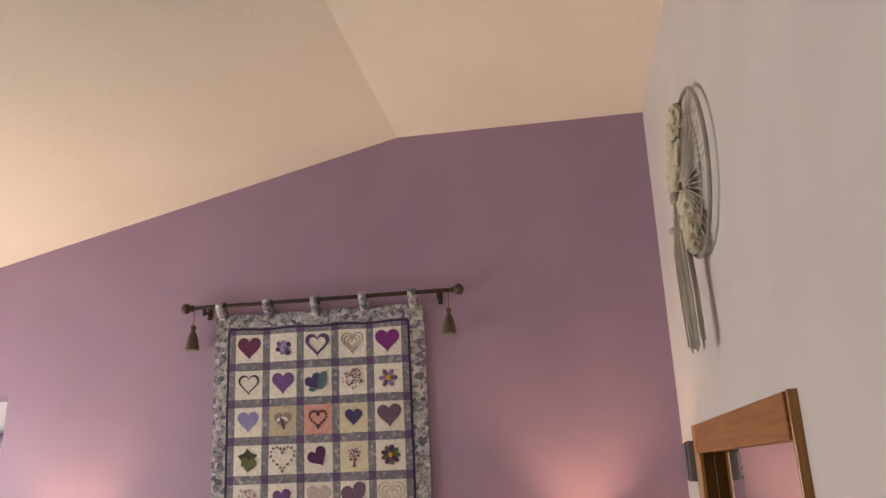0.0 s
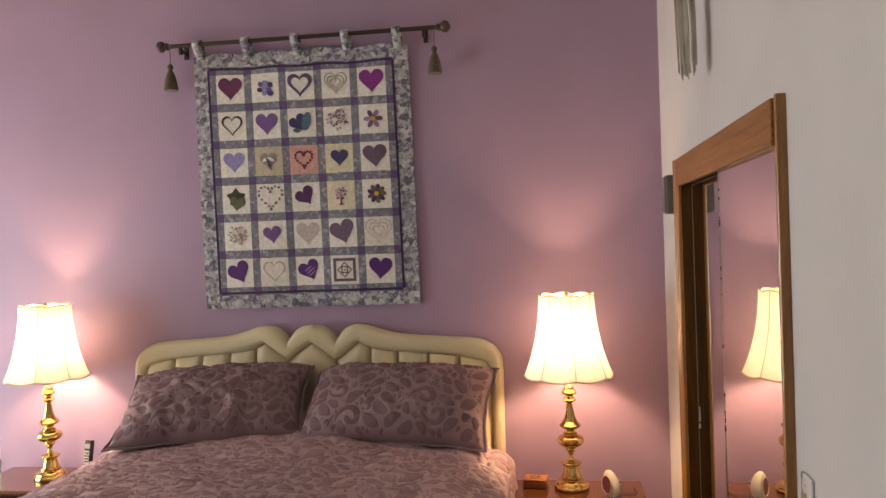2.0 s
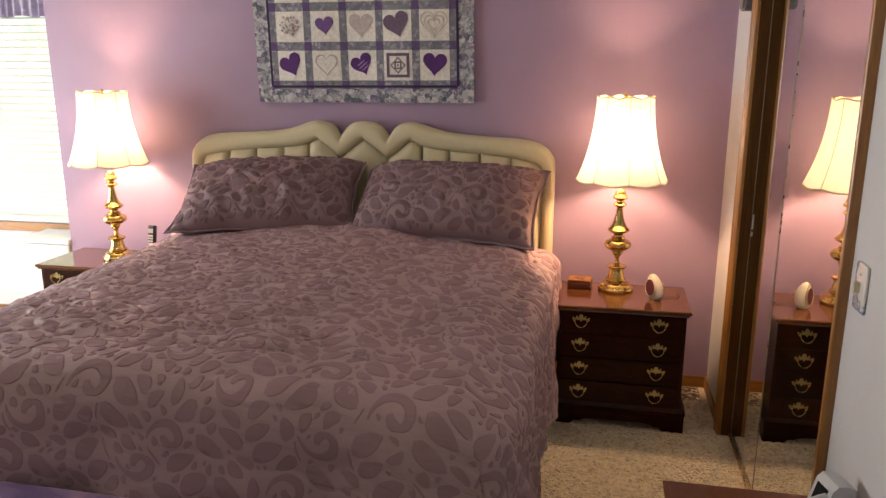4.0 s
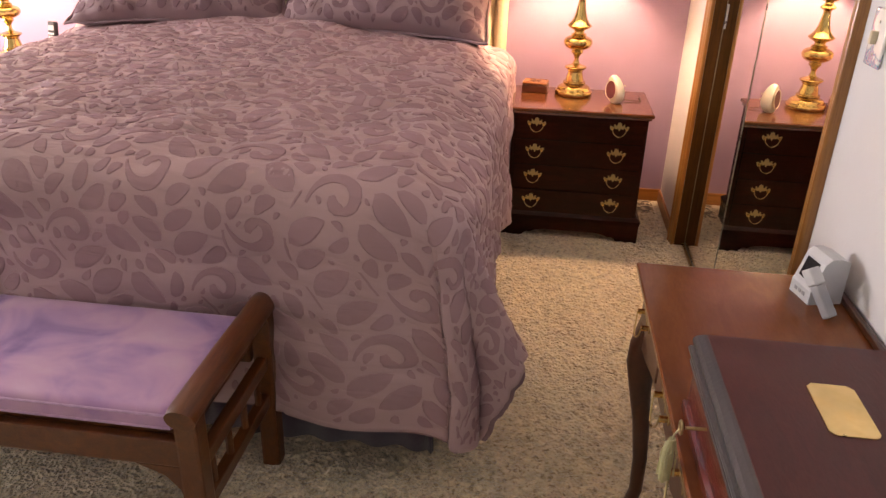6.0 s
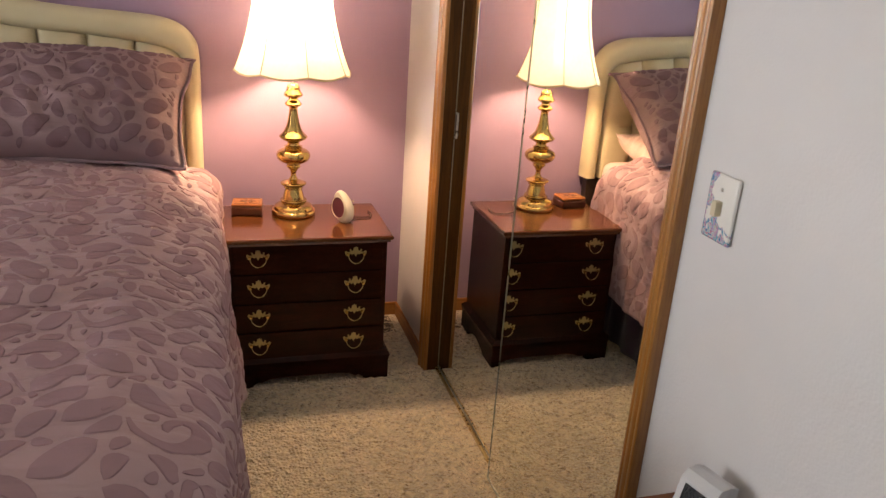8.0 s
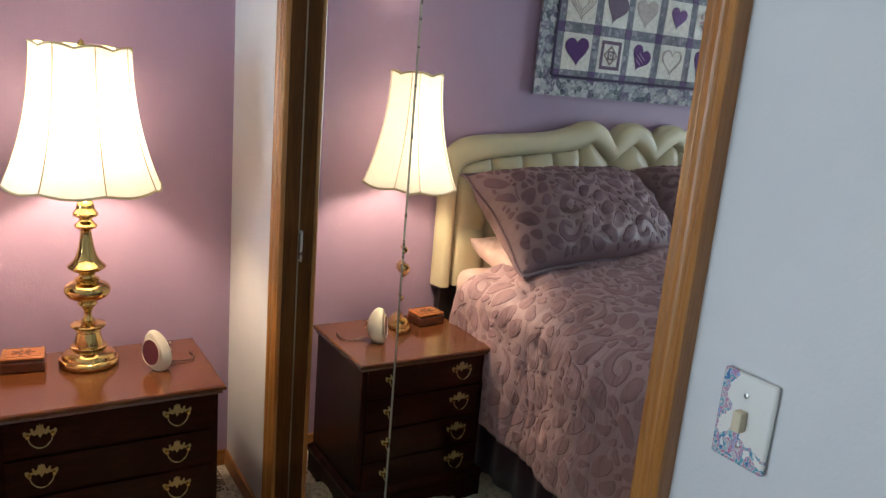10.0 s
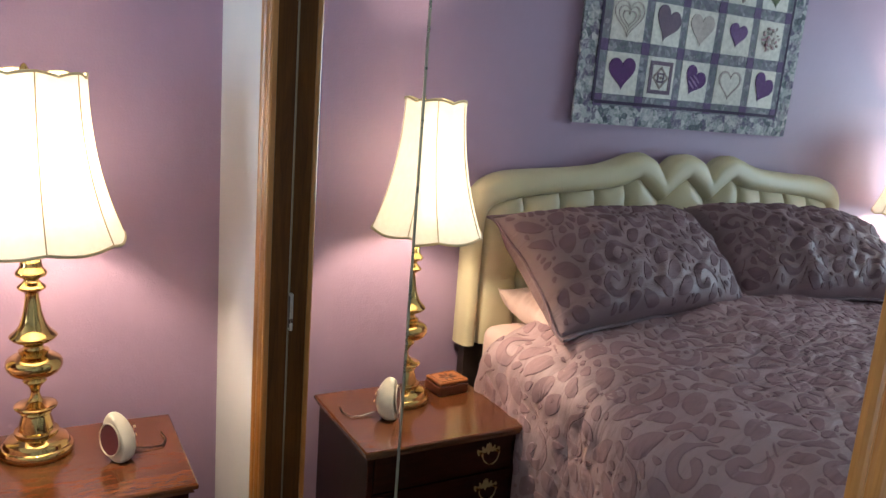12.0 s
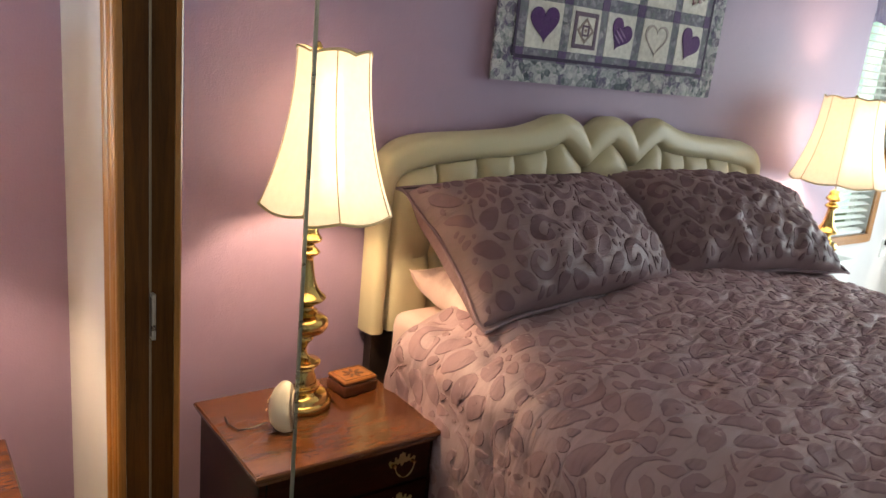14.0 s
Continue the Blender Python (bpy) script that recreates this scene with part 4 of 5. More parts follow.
# ---- lamps ----
SHADE_CLOTH = lampshade_fabric()
BRAID = cloth("cream_braid_trim", (0.58, 0.48, 0.28), 0.2)
SEAM_TAPE = cloth("tan_seam_tape", (0.40, 0.30, 0.16), 0.2)
PROFILE = [(0.080, 0.0), (0.083, 0.008), (0.081, 0.020), (0.075, 0.024), (0.073, 0.030), (0.069, 0.037), (0.058, 0.044), (0.048, 0.049), (0.050, 0.055), (0.049, 0.060), (0.041, 0.062), (0.040, 0.068), (0.037, 0.082), (0.032, 0.099), (0.031, 0.103), (0.036, 0.106), (0.033, 0.111),
           (0.040, 0.114), (0.048, 0.120), (0.047, 0.126), (0.036, 0.130), (0.020, 0.136), (0.013, 0.145), (0.010, 0.158), (0.014, 0.172), (0.022, 0.182), (0.027, 0.188), (0.024, 0.194), (0.034, 0.200), (0.054, 0.211), (0.063, 0.228), (0.059, 0.244), (0.044, 0.254), (0.032, 0.259), (0.034, 0.266),
           (0.024, 0.270), (0.022, 0.278), (0.027, 0.284), (0.044, 0.292), (0.052, 0.300), (0.051, 0.305), (0.040, 0.315), (0.030, 0.330), (0.022, 0.355), (0.017, 0.385), (0.015, 0.404), (0.018, 0.411), (0.029, 0.418), (0.031, 0.424), (0.024, 0.431), (0.017, 0.439), (0.019, 0.445), (0.032, 0.451),
           (0.034, 0.459), (0.029, 0.466), (0.024, 0.474), (0.022, 0.488), (0.010, 0.498)]
PANELS = 8


def shade_radius(t, k):
    """Shade radius at height t from 0 (hem) to 1 (top) and place k from 0 to 1 across a panel."""
    r = 0.131 + 0.012 * (1 - t) + 0.068 * (1 - t) ** 2.3
    return r * (1 - (0.028 + 0.008 * (1 - t)) * math.sin(math.pi * k))


def table_lamp(x, y, turn, label):
    lamp = thing("table_lamp", label, "lamp", "matching bedside lamps", pose(x, y, CHEST_TOP, 0, 0, turn))
    part("base", lathe(smooth_profile(PROFILE, 2), 48), BRASS, lamp, "turned polished brass base", True)
    part("stem", lathe([(0.005, 0.498), (0.005, 0.90)], 12), STEEL, lamp)
    part("socket", lathe([(0.016, 0.60), (0.018, 0.61), (0.018, 0.65), (0.014, 0.66)], 20), BRASS, lamp)
    part("harp", tube([(0.05 * math.sin(math.pi * t) if t < 0.5 else 0.05 * math.sin(math.pi * t), 0.0, 0.60 + 0.31 * t) for t in [i / 14 for i in range(15)]], 0.0018, 6), BRASS, lamp)
    n = PANELS * 10
    bm = bmesh.new()
    rows = []
    for j in range(21):
        t = j / 20
        ring = []
        for i in range(n):
            k = (i % 10) / 10
            a = 2 * math.pi * i / n
            r = shade_radius(t, k)
            z = 0.544 + 0.376 * t - 0.011 * math.sin(math.pi * k) * (1 - t) ** 3 + (0.010 * abs(math.cos(math.pi * k)) - 0.004) * t ** 4
            ring.append(bm.verts.new((r * math.cos(a), r * math.sin(a), z)))
        rows.append(ring)
    for a, b in zip(rows, rows[1:]):
        for i in range(n):
            bm.faces.new((a[i], a[(i + 1) % n], b[(i + 1) % n], b[i]))
    hem, rim = [v.co.copy() for v in rows[0]], [v.co.copy() for v in rows[-1]]
    ribs = [[row[i].co * 1.0 + Vector((row[i].co.x, row[i].co.y, 0)) * 0.004 for row in rows] for i in range(0, n, 10)]
    cloth_part = part("shade", bm, SHADE_CLOTH, lamp, "scalloped bell shade in ivory fabric, lit", True)
    part("hem_braid", tube(hem, 0.0035, 6, loop=True), BRAID, cloth_part)
    part("rim_braid", tube(rim, 0.0032, 6, loop=True), BRAID, cloth_part)
    for rib in ribs:
        part("rib", tube(rib, 0.0014, 5), SEAM_TAPE, cloth_part)
    for a in (0, 120, 240):
        part("spider", tube([(0.004 * math.cos(radians(a)), 0.004 * math.sin(radians(a)), 0.895), (0.125 * math.cos(radians(a)), 0.125 * math.sin(radians(a)), 0.91)], 0.0015, 5), STEEL, cloth_part)
    part("finial", lathe(smooth_profile([(0.004, 0.90), (0.008, 0.905), (0.005, 0.912), (0.011, 0.922), (0.006, 0.935), (0.001, 0.94)], 3), 16), BRASS, lamp, smooth=True)


table_lamp(*LAMP_RIGHT, 8, "lit brass table lamp with ivory bell shade beside the closet")
table_lamp(*LAMP_LEFT, 20, "lit brass table lamp with ivory bell shade near the window")


# ---- quilt on its rod ----
BORDER = floral_print("grey_floral_quilt_border", 42, [(0.02, 0.025, 0.045), (0.12, 0.145, 0.17), (0.46, 0.47, 0.49), (0.075, 0.055, 0.13), (0.62, 0.60, 0.62), (0.08, 0.14, 0.14)])
SASH = floral_print("grey_floral_sashing", 60, [(0.08, 0.09, 0.12), (0.21, 0.23, 0.25), (0.16, 0.145, 0.205), (0.42, 0.42, 0.45)])
PURPLE = cloth("purple_cotton", (0.105, 0.060, 0.160), 0.2, 600, 0.0006, scale=40)
DARK_PURPLE = cloth("dark_purple_cotton", (0.030, 0.012, 0.055), 0.2)
QUILT_TONES = {}


def quilt_cloth(c):
    key = tuple(round(v, 3) for v in c)
    if key not in QUILT_TONES:
        QUILT_TONES[key] = cloth("cotton_patch", c, 0.14, 500, 0.0009, scale=60)
    return QUILT_TONES[key]


WIDE, TALL = 1.186, 1.378


def on_quilt(u, v, d):
    """A place on the hanging quilt: u across and v down from its top left corner, d in front of it."""
    wave = 0.007 * math.sin(u * 7.5 + 0.6) * (v / TALL) + 0.004 * math.sin(u * 13 + v * 3)
    sag = 0.007 * math.cos(u / WIDE * math.pi * 8) * max(0.0, 1 - v / 0.15)
    return (-0.267 + u + 0.030 * (v / TALL) - 0.006 * u * v / TALL, -0.016 - wave - d, 2.832 - v - sag - 0.008 * u / WIDE * (1 - v / TALL) + 0.008 * (u / WIDE) * (v / TALL))


quilt = thing("wall_quilt", "appliqued heart quilt in purple, grey and white on a rod", "quilt")


def patch(u0, u1, v0, v1, d0, d1, nu=1, nv=1, bm=None):
    """A thin rectangle of cloth that follows the quilt."""
    bm = bm or bmesh.new()
    g = [[[bm.verts.new(on_quilt(u0 + (u1 - u0) * i / nu, v0 + (v1 - v0) * j / nv, d)) for j in range(nv + 1)] for i in range(nu + 1)] for d in (d0, d1)]
    for i in range(nu):
        for j in range(nv):
            bm.faces.new((g[1][i][j], g[1][i][j + 1], g[1][i + 1][j + 1], g[1][i + 1][j]))
            bm.faces.new((g[0][i][j], g[0][i + 1][j], g[0][i + 1][j + 1], g[0][i][j + 1]))
    rim = [(i, 0) for i in range(nu)] + [(nu, j) for j in range(nv)] + [(i, nv) for i in range(nu, 0, -1)] + [(0, j) for j in range(nv, 0, -1)]
    for (a, b), (c, e) in zip(rim, rim[1:] + rim[:1]):
        bm.faces.new((g[0][a][b], g[0][c][e], g[1][c][e], g[1][a][b]))
    bmesh.ops.recalc_face_normals(bm, faces=bm.faces)
    return bm


part("border", patch(0, WIDE, 0, TALL, 0.0, 0.009, 40, 40), BORDER, quilt, "grey floral border", True)
IN_U, IN_V, PITCH_U, PITCH_V = 0.083, 0.083, 0.1955, 0.199
for u0, u1, v0, v1 in ((IN_U - 0.006, IN_U + 0.006, IN_V, TALL - IN_V), (WIDE - IN_U - 0.006, WIDE - IN_U + 0.006, IN_V, TALL - IN_V)):
    part("narrow_strip", patch(u0, u1, v0, v1, 0.0093, 0.0115, 1, 40), DARK_PURPLE, quilt)
for v0 in (IN_V - 0.006, TALL - IN_V - 0.006):
    part("narrow_strip", patch(IN_U + 0.0065, WIDE - IN_U - 0.0065, v0, v0 + 0.012, 0.0093, 0.0115, 40, 1), DARK_PURPLE, quilt)
U0, V0 = WIDE / 2 - 2.5 * PITCH_U, TALL / 2 - 3 * PITCH_V
PATCH = 0.154
GAP = (PITCH_U - PATCH)
for i in range(6):
    for j in range(7):
        u, v = U0 + i * PITCH_U, V0 + j * PITCH_V
        part("cornerstone", patch(u - GAP / 2 + 0.001, u + GAP / 2 - 0.001, v - GAP / 2 - 0.001, v + GAP / 2 + 0.001, 0.0093, 0.0112), PURPLE, quilt)
        if j < 6:
            part("sashing", patch(u - GAP / 2 + 0.001, u + GAP / 2 - 0.001, v + GAP / 2 + 0.002, v + PITCH_V - GAP / 2 - 0.002, 0.0093, 0.0108, 1, 3), SASH, quilt)
        if i < 5:
            part("sashing", patch(u + GAP / 2, u + PITCH_U - GAP / 2, v - GAP / 2, v + GAP / 2, 0.0093, 0.0108, 3, 1), SASH, quilt)

WHITE, CREAM, BEIGE, PINKISH = (0.74, 0.72, 0.67), (0.62, 0.57, 0.42), (0.50, 0.43, 0.32), (0.66, 0.34, 0.30)
PLUM, VIOLET, MAGENTA, INDIGO, PERI = (0.14, 0.025, 0.085), (0.155, 0.072, 0.235), (0.21, 0.018, 0.19), (0.045, 0.035, 0.12), (0.25, 0.23, 0.47)
GREYP, TEAL, BLACKG, TAUPE, ROSE = (0.135, 0.085, 0.135), (0.06, 0.14, 0.19), (0.035, 0.042, 0.030), (0.28, 0.22, 0.20), (0.46, 0.26, 0.30)
GOLD, DEEP, PALE, OLIVE, LILAC = (0.60, 0.36, 0.04), (0.085, 0.015, 0.14), (0.48, 0.42, 0.40), (0.10, 0.12, 0.05), (0.30, 0.17, 0.36)


def heart(size, turn=0.0, cx=0.0, cy=0.0, n=36):
    pts = []
    for k in range(n):
        t = 2 * math.pi * k / n
        x, y = 16 * math.sin(t) ** 3, 13 * math.cos(t) - 5 * math.cos(2 * t) - 2 * math.cos(3 * t) - math.cos(4 * t) + 2.5
        c, s = math.cos(radians(turn)), math.sin(radians(turn))
        pts.append((cx + (x * c - y * s) * size / 28.5, cy - (x * s + y * c) * size / 27.5))
    return pts


def oval(a, b, turn=0.0, cx=0.0, cy=0.0, n=14):
    c, s = math.cos(radians(turn)), math.sin(radians(turn))
    return [(cx + a * math.cos(2 * math.pi * k / n) * c - b * math.sin(2 * math.pi * k / n) * s, cy + a * math.cos(2 * math.pi * k / n) * s + b * math.sin(2 * math.pi * k / n) * c) for k in range(n)]


def sewn(outline, u, v, d0, c, parent, name="applique"):
    """A cloth motif sewn on the block whose middle is at u, v."""
    bm = slab([(u + a, v + b) for a, b in outline], 0.0022, lambda a, b, d: on_quilt(a, b, d0 + d))
    return part(name, bm, quilt_cloth(c), parent)


def ringed(outline_a, outline_b, u, v, d0, c, parent):
    """A ring between two outlines with as many points."""
    bm = bmesh.new()
    n = len(outline_a)
    rings = [[bm.verts.new(on_quilt(u + a, v + b, d)) for a, b in o] for o, d in ((outline_a, d0), (outline_a, d0 + 0.002), (outline_b, d0 + 0.002), (outline_b, d0))]
    for p, q in zip(rings, rings[1:]):
        for k in range(n):
            bm.faces.new((p[k], p[(k + 1) % n], q[(k + 1) % n], q[k]))
    bmesh.ops.recalc_face_normals(bm, faces=bm.faces)
    return part("applique", bm, quilt_cloth(c), parent)


def motif(kind, u, v, parent):
    d = 0.0122
    name, *a = kind
    if name == "heart":
        c, size, turn = a
        sewn(heart(size, turn), u, v, d, c, parent)
    elif name == "ring":
        c, size, width = a
        ringed(heart(size), heart(size - width), u, v, d, c, parent)
    elif name == "lace":
        c, size = a
        for k in range(3):
            ringed(heart(size * (1 - 0.27 * k)), heart(size * (1 - 0.27 * k) - 0.008), u, v, d, c, parent)
    elif name == "wreath":
        c, c2, size = a
        for k, (x, y) in enumerate(heart(size, n=22)):
            sewn(oval(0.009, 0.006, 40 * k, x, y, 8), u, v, d, c if k % 2 else c2, parent)
    elif name == "flower":
        c, c2, mid, petals = a
        for k in range(petals):
            t = 360 * k / petals
            sewn(oval(0.021, 0.0125, t, 0.031 * math.cos(radians(t)), 0.031 * math.sin(radians(t))), u, v, d, c if k % 2 else c2, parent, "petal")
        sewn(oval(0.013, 0.013), u, v, d + 0.0024, mid, parent, "flower_centre")
    elif name == "dots":
        size, *cs = a
        for k in range(64):
            x, y = random.uniform(-1, 1) * size / 2, random.uniform(-1, 1) * size / 2
            if abs(x) * 0.9 + abs(y + 0.01) < size * 0.62 and y < size / 2 - abs(x) * 0.8 + 0.004:
                sewn(oval(random.uniform(0.004, 0.008), random.uniform(0.004, 0.007), 0, x, y, 7), u, v, d + 0.0001 * k, cs[k % len(cs)], parent)
    elif name == "pair":
        c, c2 = a
        sewn(heart(0.085, 28, -0.018, 0.004), u, v, d, c, parent)
        sewn(oval(0.024, 0.050, 16, 0.026, -0.006, 20), u, v, d + 0.0024, c2, parent)
        sewn(oval(0.020, 0.011, 10, -0.030, 0.042), u, v, d + 0.0024, c2, parent)
    elif name == "star":
        c, c2 = a
        sewn([(0.058 * (1 if k % 2 == 0 else 0.62) * math.sin(math.pi * k / 5), -0.012 - 0.052 * (1 if k % 2 == 0 else 0.62) * math.cos(math.pi * k / 5)) for k in range(10)], u, v, d, c, parent)
        sewn(heart(0.075, -8, 0.006, 0.026), u, v, d + 0.0024, c2, parent)
    elif name == "tree":
        for k in range(15):
            t, r = k * 2.4, 0.009 * math.sqrt(k)
            sewn(oval(0.0065, 0.0065, 0, r * math.cos(t), -0.012 + r * math.sin(t), 8), u, v, d, (ROSE, LILAC, PLUM)[k % 3], parent, "blossom")
        sewn([(-0.004, 0.0), (0.004, 0.0), (0.005, 0.044), (0.016, 0.052), (-0.016, 0.052), (-0.005, 0.044)], u, v, d - 0.0004, PLUM, parent, "trunk")
    elif name == "frame":
        c, c2 = a
        square = lambda r: [(-r, -r), (r, -r), (r, r), (-r, r)]
        diamond = lambda r: [(0, -r), (r, 0), (0, r), (-r, 0)]
        ringed(square(0.062), square(0.047), u, v, d, c, parent)
        ringed(diamond(0.044), diamond(0.033), u, v, d, c2, parent)
        ringed(square(0.019), square(0.012), u, v, d, c, parent)
        sewn(oval(0.006, 0.006), u, v, d, c2, parent)
    elif name == "striped":
        c, c2 = a
        sewn(heart(0.105, 24), u, v, d, c, parent)
        for k in (-1, 0, 1):
            sewn(oval(0.032 - 0.006 * abs(k), 0.004, -38, 0.004 + 0.012 * k, 0.012 * k), u, v, d + 0.0024, c2, parent, "stripe")
    elif name == "cluster":
        for k, (x, y) in enumerate([(0, -0.026), (0.03, -0.014), (0.022, 0.016), (-0.004, 0.03), (-0.03, 0.012), (-0.026, -0.018), (0.002, 0.0), (0.028, 0.034)]):
            sewn(oval(0.0155, 0.013, 50 * k, x, y, 10), u, v, d + 0.0004 * k, (PERI, INDIGO, VIOLET)[k % 3], parent, "petal")
    elif name == "bow":
        sewn(heart(0.085, 0), u, v, d, TAUPE, parent)
        for t in (-32, 32):
            sewn(oval(0.02, 0.008, t, 0.017 * (1 if t > 0 else -1), -0.010), u, v, d + 0.0024, WHITE, parent, "ribbon")
        sewn(oval(0.040, 0.005, 70, 0, 0.012), u, v, d + 0.003, (0.07, 0.04, 0.05), parent, "ribbon")


BLOCKS = [
    (WHITE, ("heart", PLUM, 0.118, 0)), (WHITE, ("cluster",)), (WHITE, ("ring", (0.09, 0.06, 0.15), 0.122, 0.038)), (WHITE, ("lace", TAUPE, 0.112)), (WHITE, ("heart", MAGENTA, 0.12, 0)),
    (WHITE, ("ring", (0.055, 0.045, 0.05), 0.105, 0.020)), (WHITE, ("heart", VIOLET, 0.112, 0)), (WHITE, ("pair", INDIGO, TEAL)), (WHITE, ("dots", 0.115, LILAC, TAUPE, GREYP, ROSE)), (WHITE, ("flower", LILAC, GREYP, GOLD, 6)),
    (WHITE, ("heart", PERI, 0.105, 0)), (BEIGE, ("bow",)), (PINKISH, ("wreath", (0.10, 0.03, 0.03), PLUM, 0.082)), (CREAM, ("heart", INDIGO, 0.085, 0)), (WHITE, ("heart", GREYP, 0.115, 3)),
    (WHITE, ("star", BLACKG, OLIVE)), (WHITE, ("wreath", TAUPE, (0.12, 0.10, 0.08), 0.118)), (WHITE, ("heart", (0.085, 0.015, 0.09), 0.095, 32)), (CREAM, ("tree",)), (WHITE, ("flower", DEEP, OLIVE, GOLD, 9)),
    (WHITE, ("dots", 0.105, PALE, ROSE, PALE, TAUPE)), (WHITE, ("heart", VIOLET, 0.088, 8)), (WHITE, ("heart", PALE, 0.115, 0)), (WHITE, ("heart", GREYP, 0.122, 16)), (WHITE, ("lace", PALE, 0.125)),
    (WHITE, ("heart", DEEP, 0.112, 24)), (WHITE, ("ring", PALE, 0.110, 0.016)), (WHITE, ("striped", DEEP, LILAC)), (WHITE, ("frame", GREYP, TAUPE)), (WHITE, ("heart", DEEP, 0.112, -4)),
]
for k, (c, kind) in enumerate(BLOCKS):
    u, v = U0 + (k % 5 + 0.5) * PITCH_U, V0 + (k // 5 + 0.5) * PITCH_V
    square = part("quilt_block", patch(u - PATCH / 2, u + PATCH / 2, v - PATCH / 2, v + PATCH / 2, 0.0095, 0.0118, 3, 3), quilt_cloth(c), quilt)
    motif(kind, u, v, square)
for k in range(5):
    u = 0.03 + k * (WIDE - 0.095) / 4
    x, _, z = on_quilt(u + 0.015, 0.0, 0)
    bm = bmesh.new()
    loop = [(-0.016 - 0.0, z - 0.02), (-0.018, z + 0.02), (-0.052, 2.882 + 0.016), (-0.075, 2.882 + 0.018), (-0.090, 2.882), (-0.082, 2.862), (-0.030, z - 0.018)]
    pts = smooth_profile(loop, 4)
    strips = [[bm.verts.new((x + s, y, zz)) for s in (-0.021, 0.021)] for y, zz in pts]
    for a, b in zip(strips, strips[1:]):
        bm.faces.new((a[0], a[1], b[1], b[0]))
    tab = part("hanging_tab", bm, BORDER, quilt, smooth=True)
    tab.modifiers.new("cloth", "SOLIDIFY").thickness = 0.003

rod = thing("quilt_rod", "dark bronze rod with round finials and gold tassels", "curtain rod", place=pose(0.348, -0.070, 2.882))
part("pole", tube([(-0.735, 0, 0), (0.735, 0, 0)], 0.0115, 14), DARK_METAL, rod, smooth=True)
KNOB = [(0.012, 0.0), (0.020, 0.004), (0.018, 0.010), (0.012, 0.014), (0.024, 0.024), (0.031, 0.040), (0.026, 0.056), (0.012, 0.066), (0.004, 0.069)]
BRONZE_KNOB = painted("brown_bronze_finial", (0.07, 0.04, 0.03), 0.3, vary=0.3)
TASSEL = cloth("olive_gold_tassel_yarn", (0.085, 0.062, 0.040), 0.3, 400, 0.001, scale=60)
for s in (-1, 1):
    knob = part("finial", lathe(smooth_profile(KNOB, 3), 24), BRONZE_KNOB, rod, "round brown finial", True)
    knob.matrix_basis = pose(s * 0.735, 0, 0, 0, 90 * s, 0)
    bx = s * 0.665
    bracket = tube([(bx, 0.068, -0.03), (bx, 0.035, -0.028), (bx, 0.004, -0.018), (bx, 0.0, -0.012)], 0.006, 8)
    block(bracket, bx - 0.012, bx + 0.012, 0.062, 0.0695, -0.06, 0.015, 0.002)
    block(bracket, bx - 0.008, bx + 0.008, -0.010, 0.010, -0.048, -0.010, 0.003)
    part("bracket", bracket, DARK_METAL, rod)
    tx = s * 0.727 + (0.0 if s < 0 else -0.01)
    hang = part("tassel", lathe(smooth_profile([(0.004, -0.095), (0.012, -0.100), (0.016, -0.112), (0.013, -0.122), (0.010, -0.128), (0.022, -0.15), (0.032, -0.19), (0.038, -0.232), (0.034, -0.238)], 3), 26), TASSEL, rod, "olive gold tassel", True)
    hang.location = (tx, 0, 0)
    part("cord", tube([(0, 0.0, 0.012), (0.006, -0.012, 0.0), (0.002, -0.004, -0.03), (0, 0, -0.098)], 0.002, 6), TASSEL, hang)


# ---- things on the east wall ----
WILLOW = cloth("grey_white_yarn", (0.52, 0.49, 0.42), 0.2, 300, 0.002)
FLUFF = cloth("cream_wool_fluff", (0.56, 0.52, 0.40), 0.15, 120, 0.006)
WOOD_HOOP = cloth("wrapped_grey_hoop", (0.30, 0.27, 0.23), 0.2)
catcher = thing("dream_catcher", "round woven cream dream catcher with a long yarn tassel", "wall hanging", place=pose(EAST - 0.03, -1.29, 2.952))
R = 0.305
part("hoop", tube([(0, R * math.cos(2 * math.pi * k / 64), R * math.sin(2 * math.pi * k / 64)) for k in range(64)], 0.0075, 8, loop=True), WOOD_HOOP, catcher, smooth=True)
part("inner_hoop", tube([(-0.004, 0.05 + 0.235 * math.cos(2 * math.pi * k / 64), 0.235 * math.sin(2 * math.pi * k / 64)) for k in range(64)], 0.004, 6, loop=True), WOOD_HOOP, catcher, smooth=True)
bm = bmesh.new()
for k in range(46):
    a = 2 * math.pi * k / 46 + random.uniform(-0.03, 0.03)
    tube([(-0.030, 0.07, -0.02), (-0.012, (0.07 + R * math.cos(a)) / 2, (-0.02 + R * math.sin(a)) / 2), (-0.002, R * math.cos(a), R * math.sin(a))], 0.0019, 4, bm)
tagged(part("web", bm, WILLOW, catcher), kind="stuff")
part("hub", lathe(smooth_profile([(0.002, -0.012), (0.014, -0.008), (0.018, 0.0), (0.014, 0.008), (0.002, 0.012)], 3), 14), DARK_METAL, catcher).matrix_basis = pose(-0.03, 0.07, -0.02, 0, 90, 0)


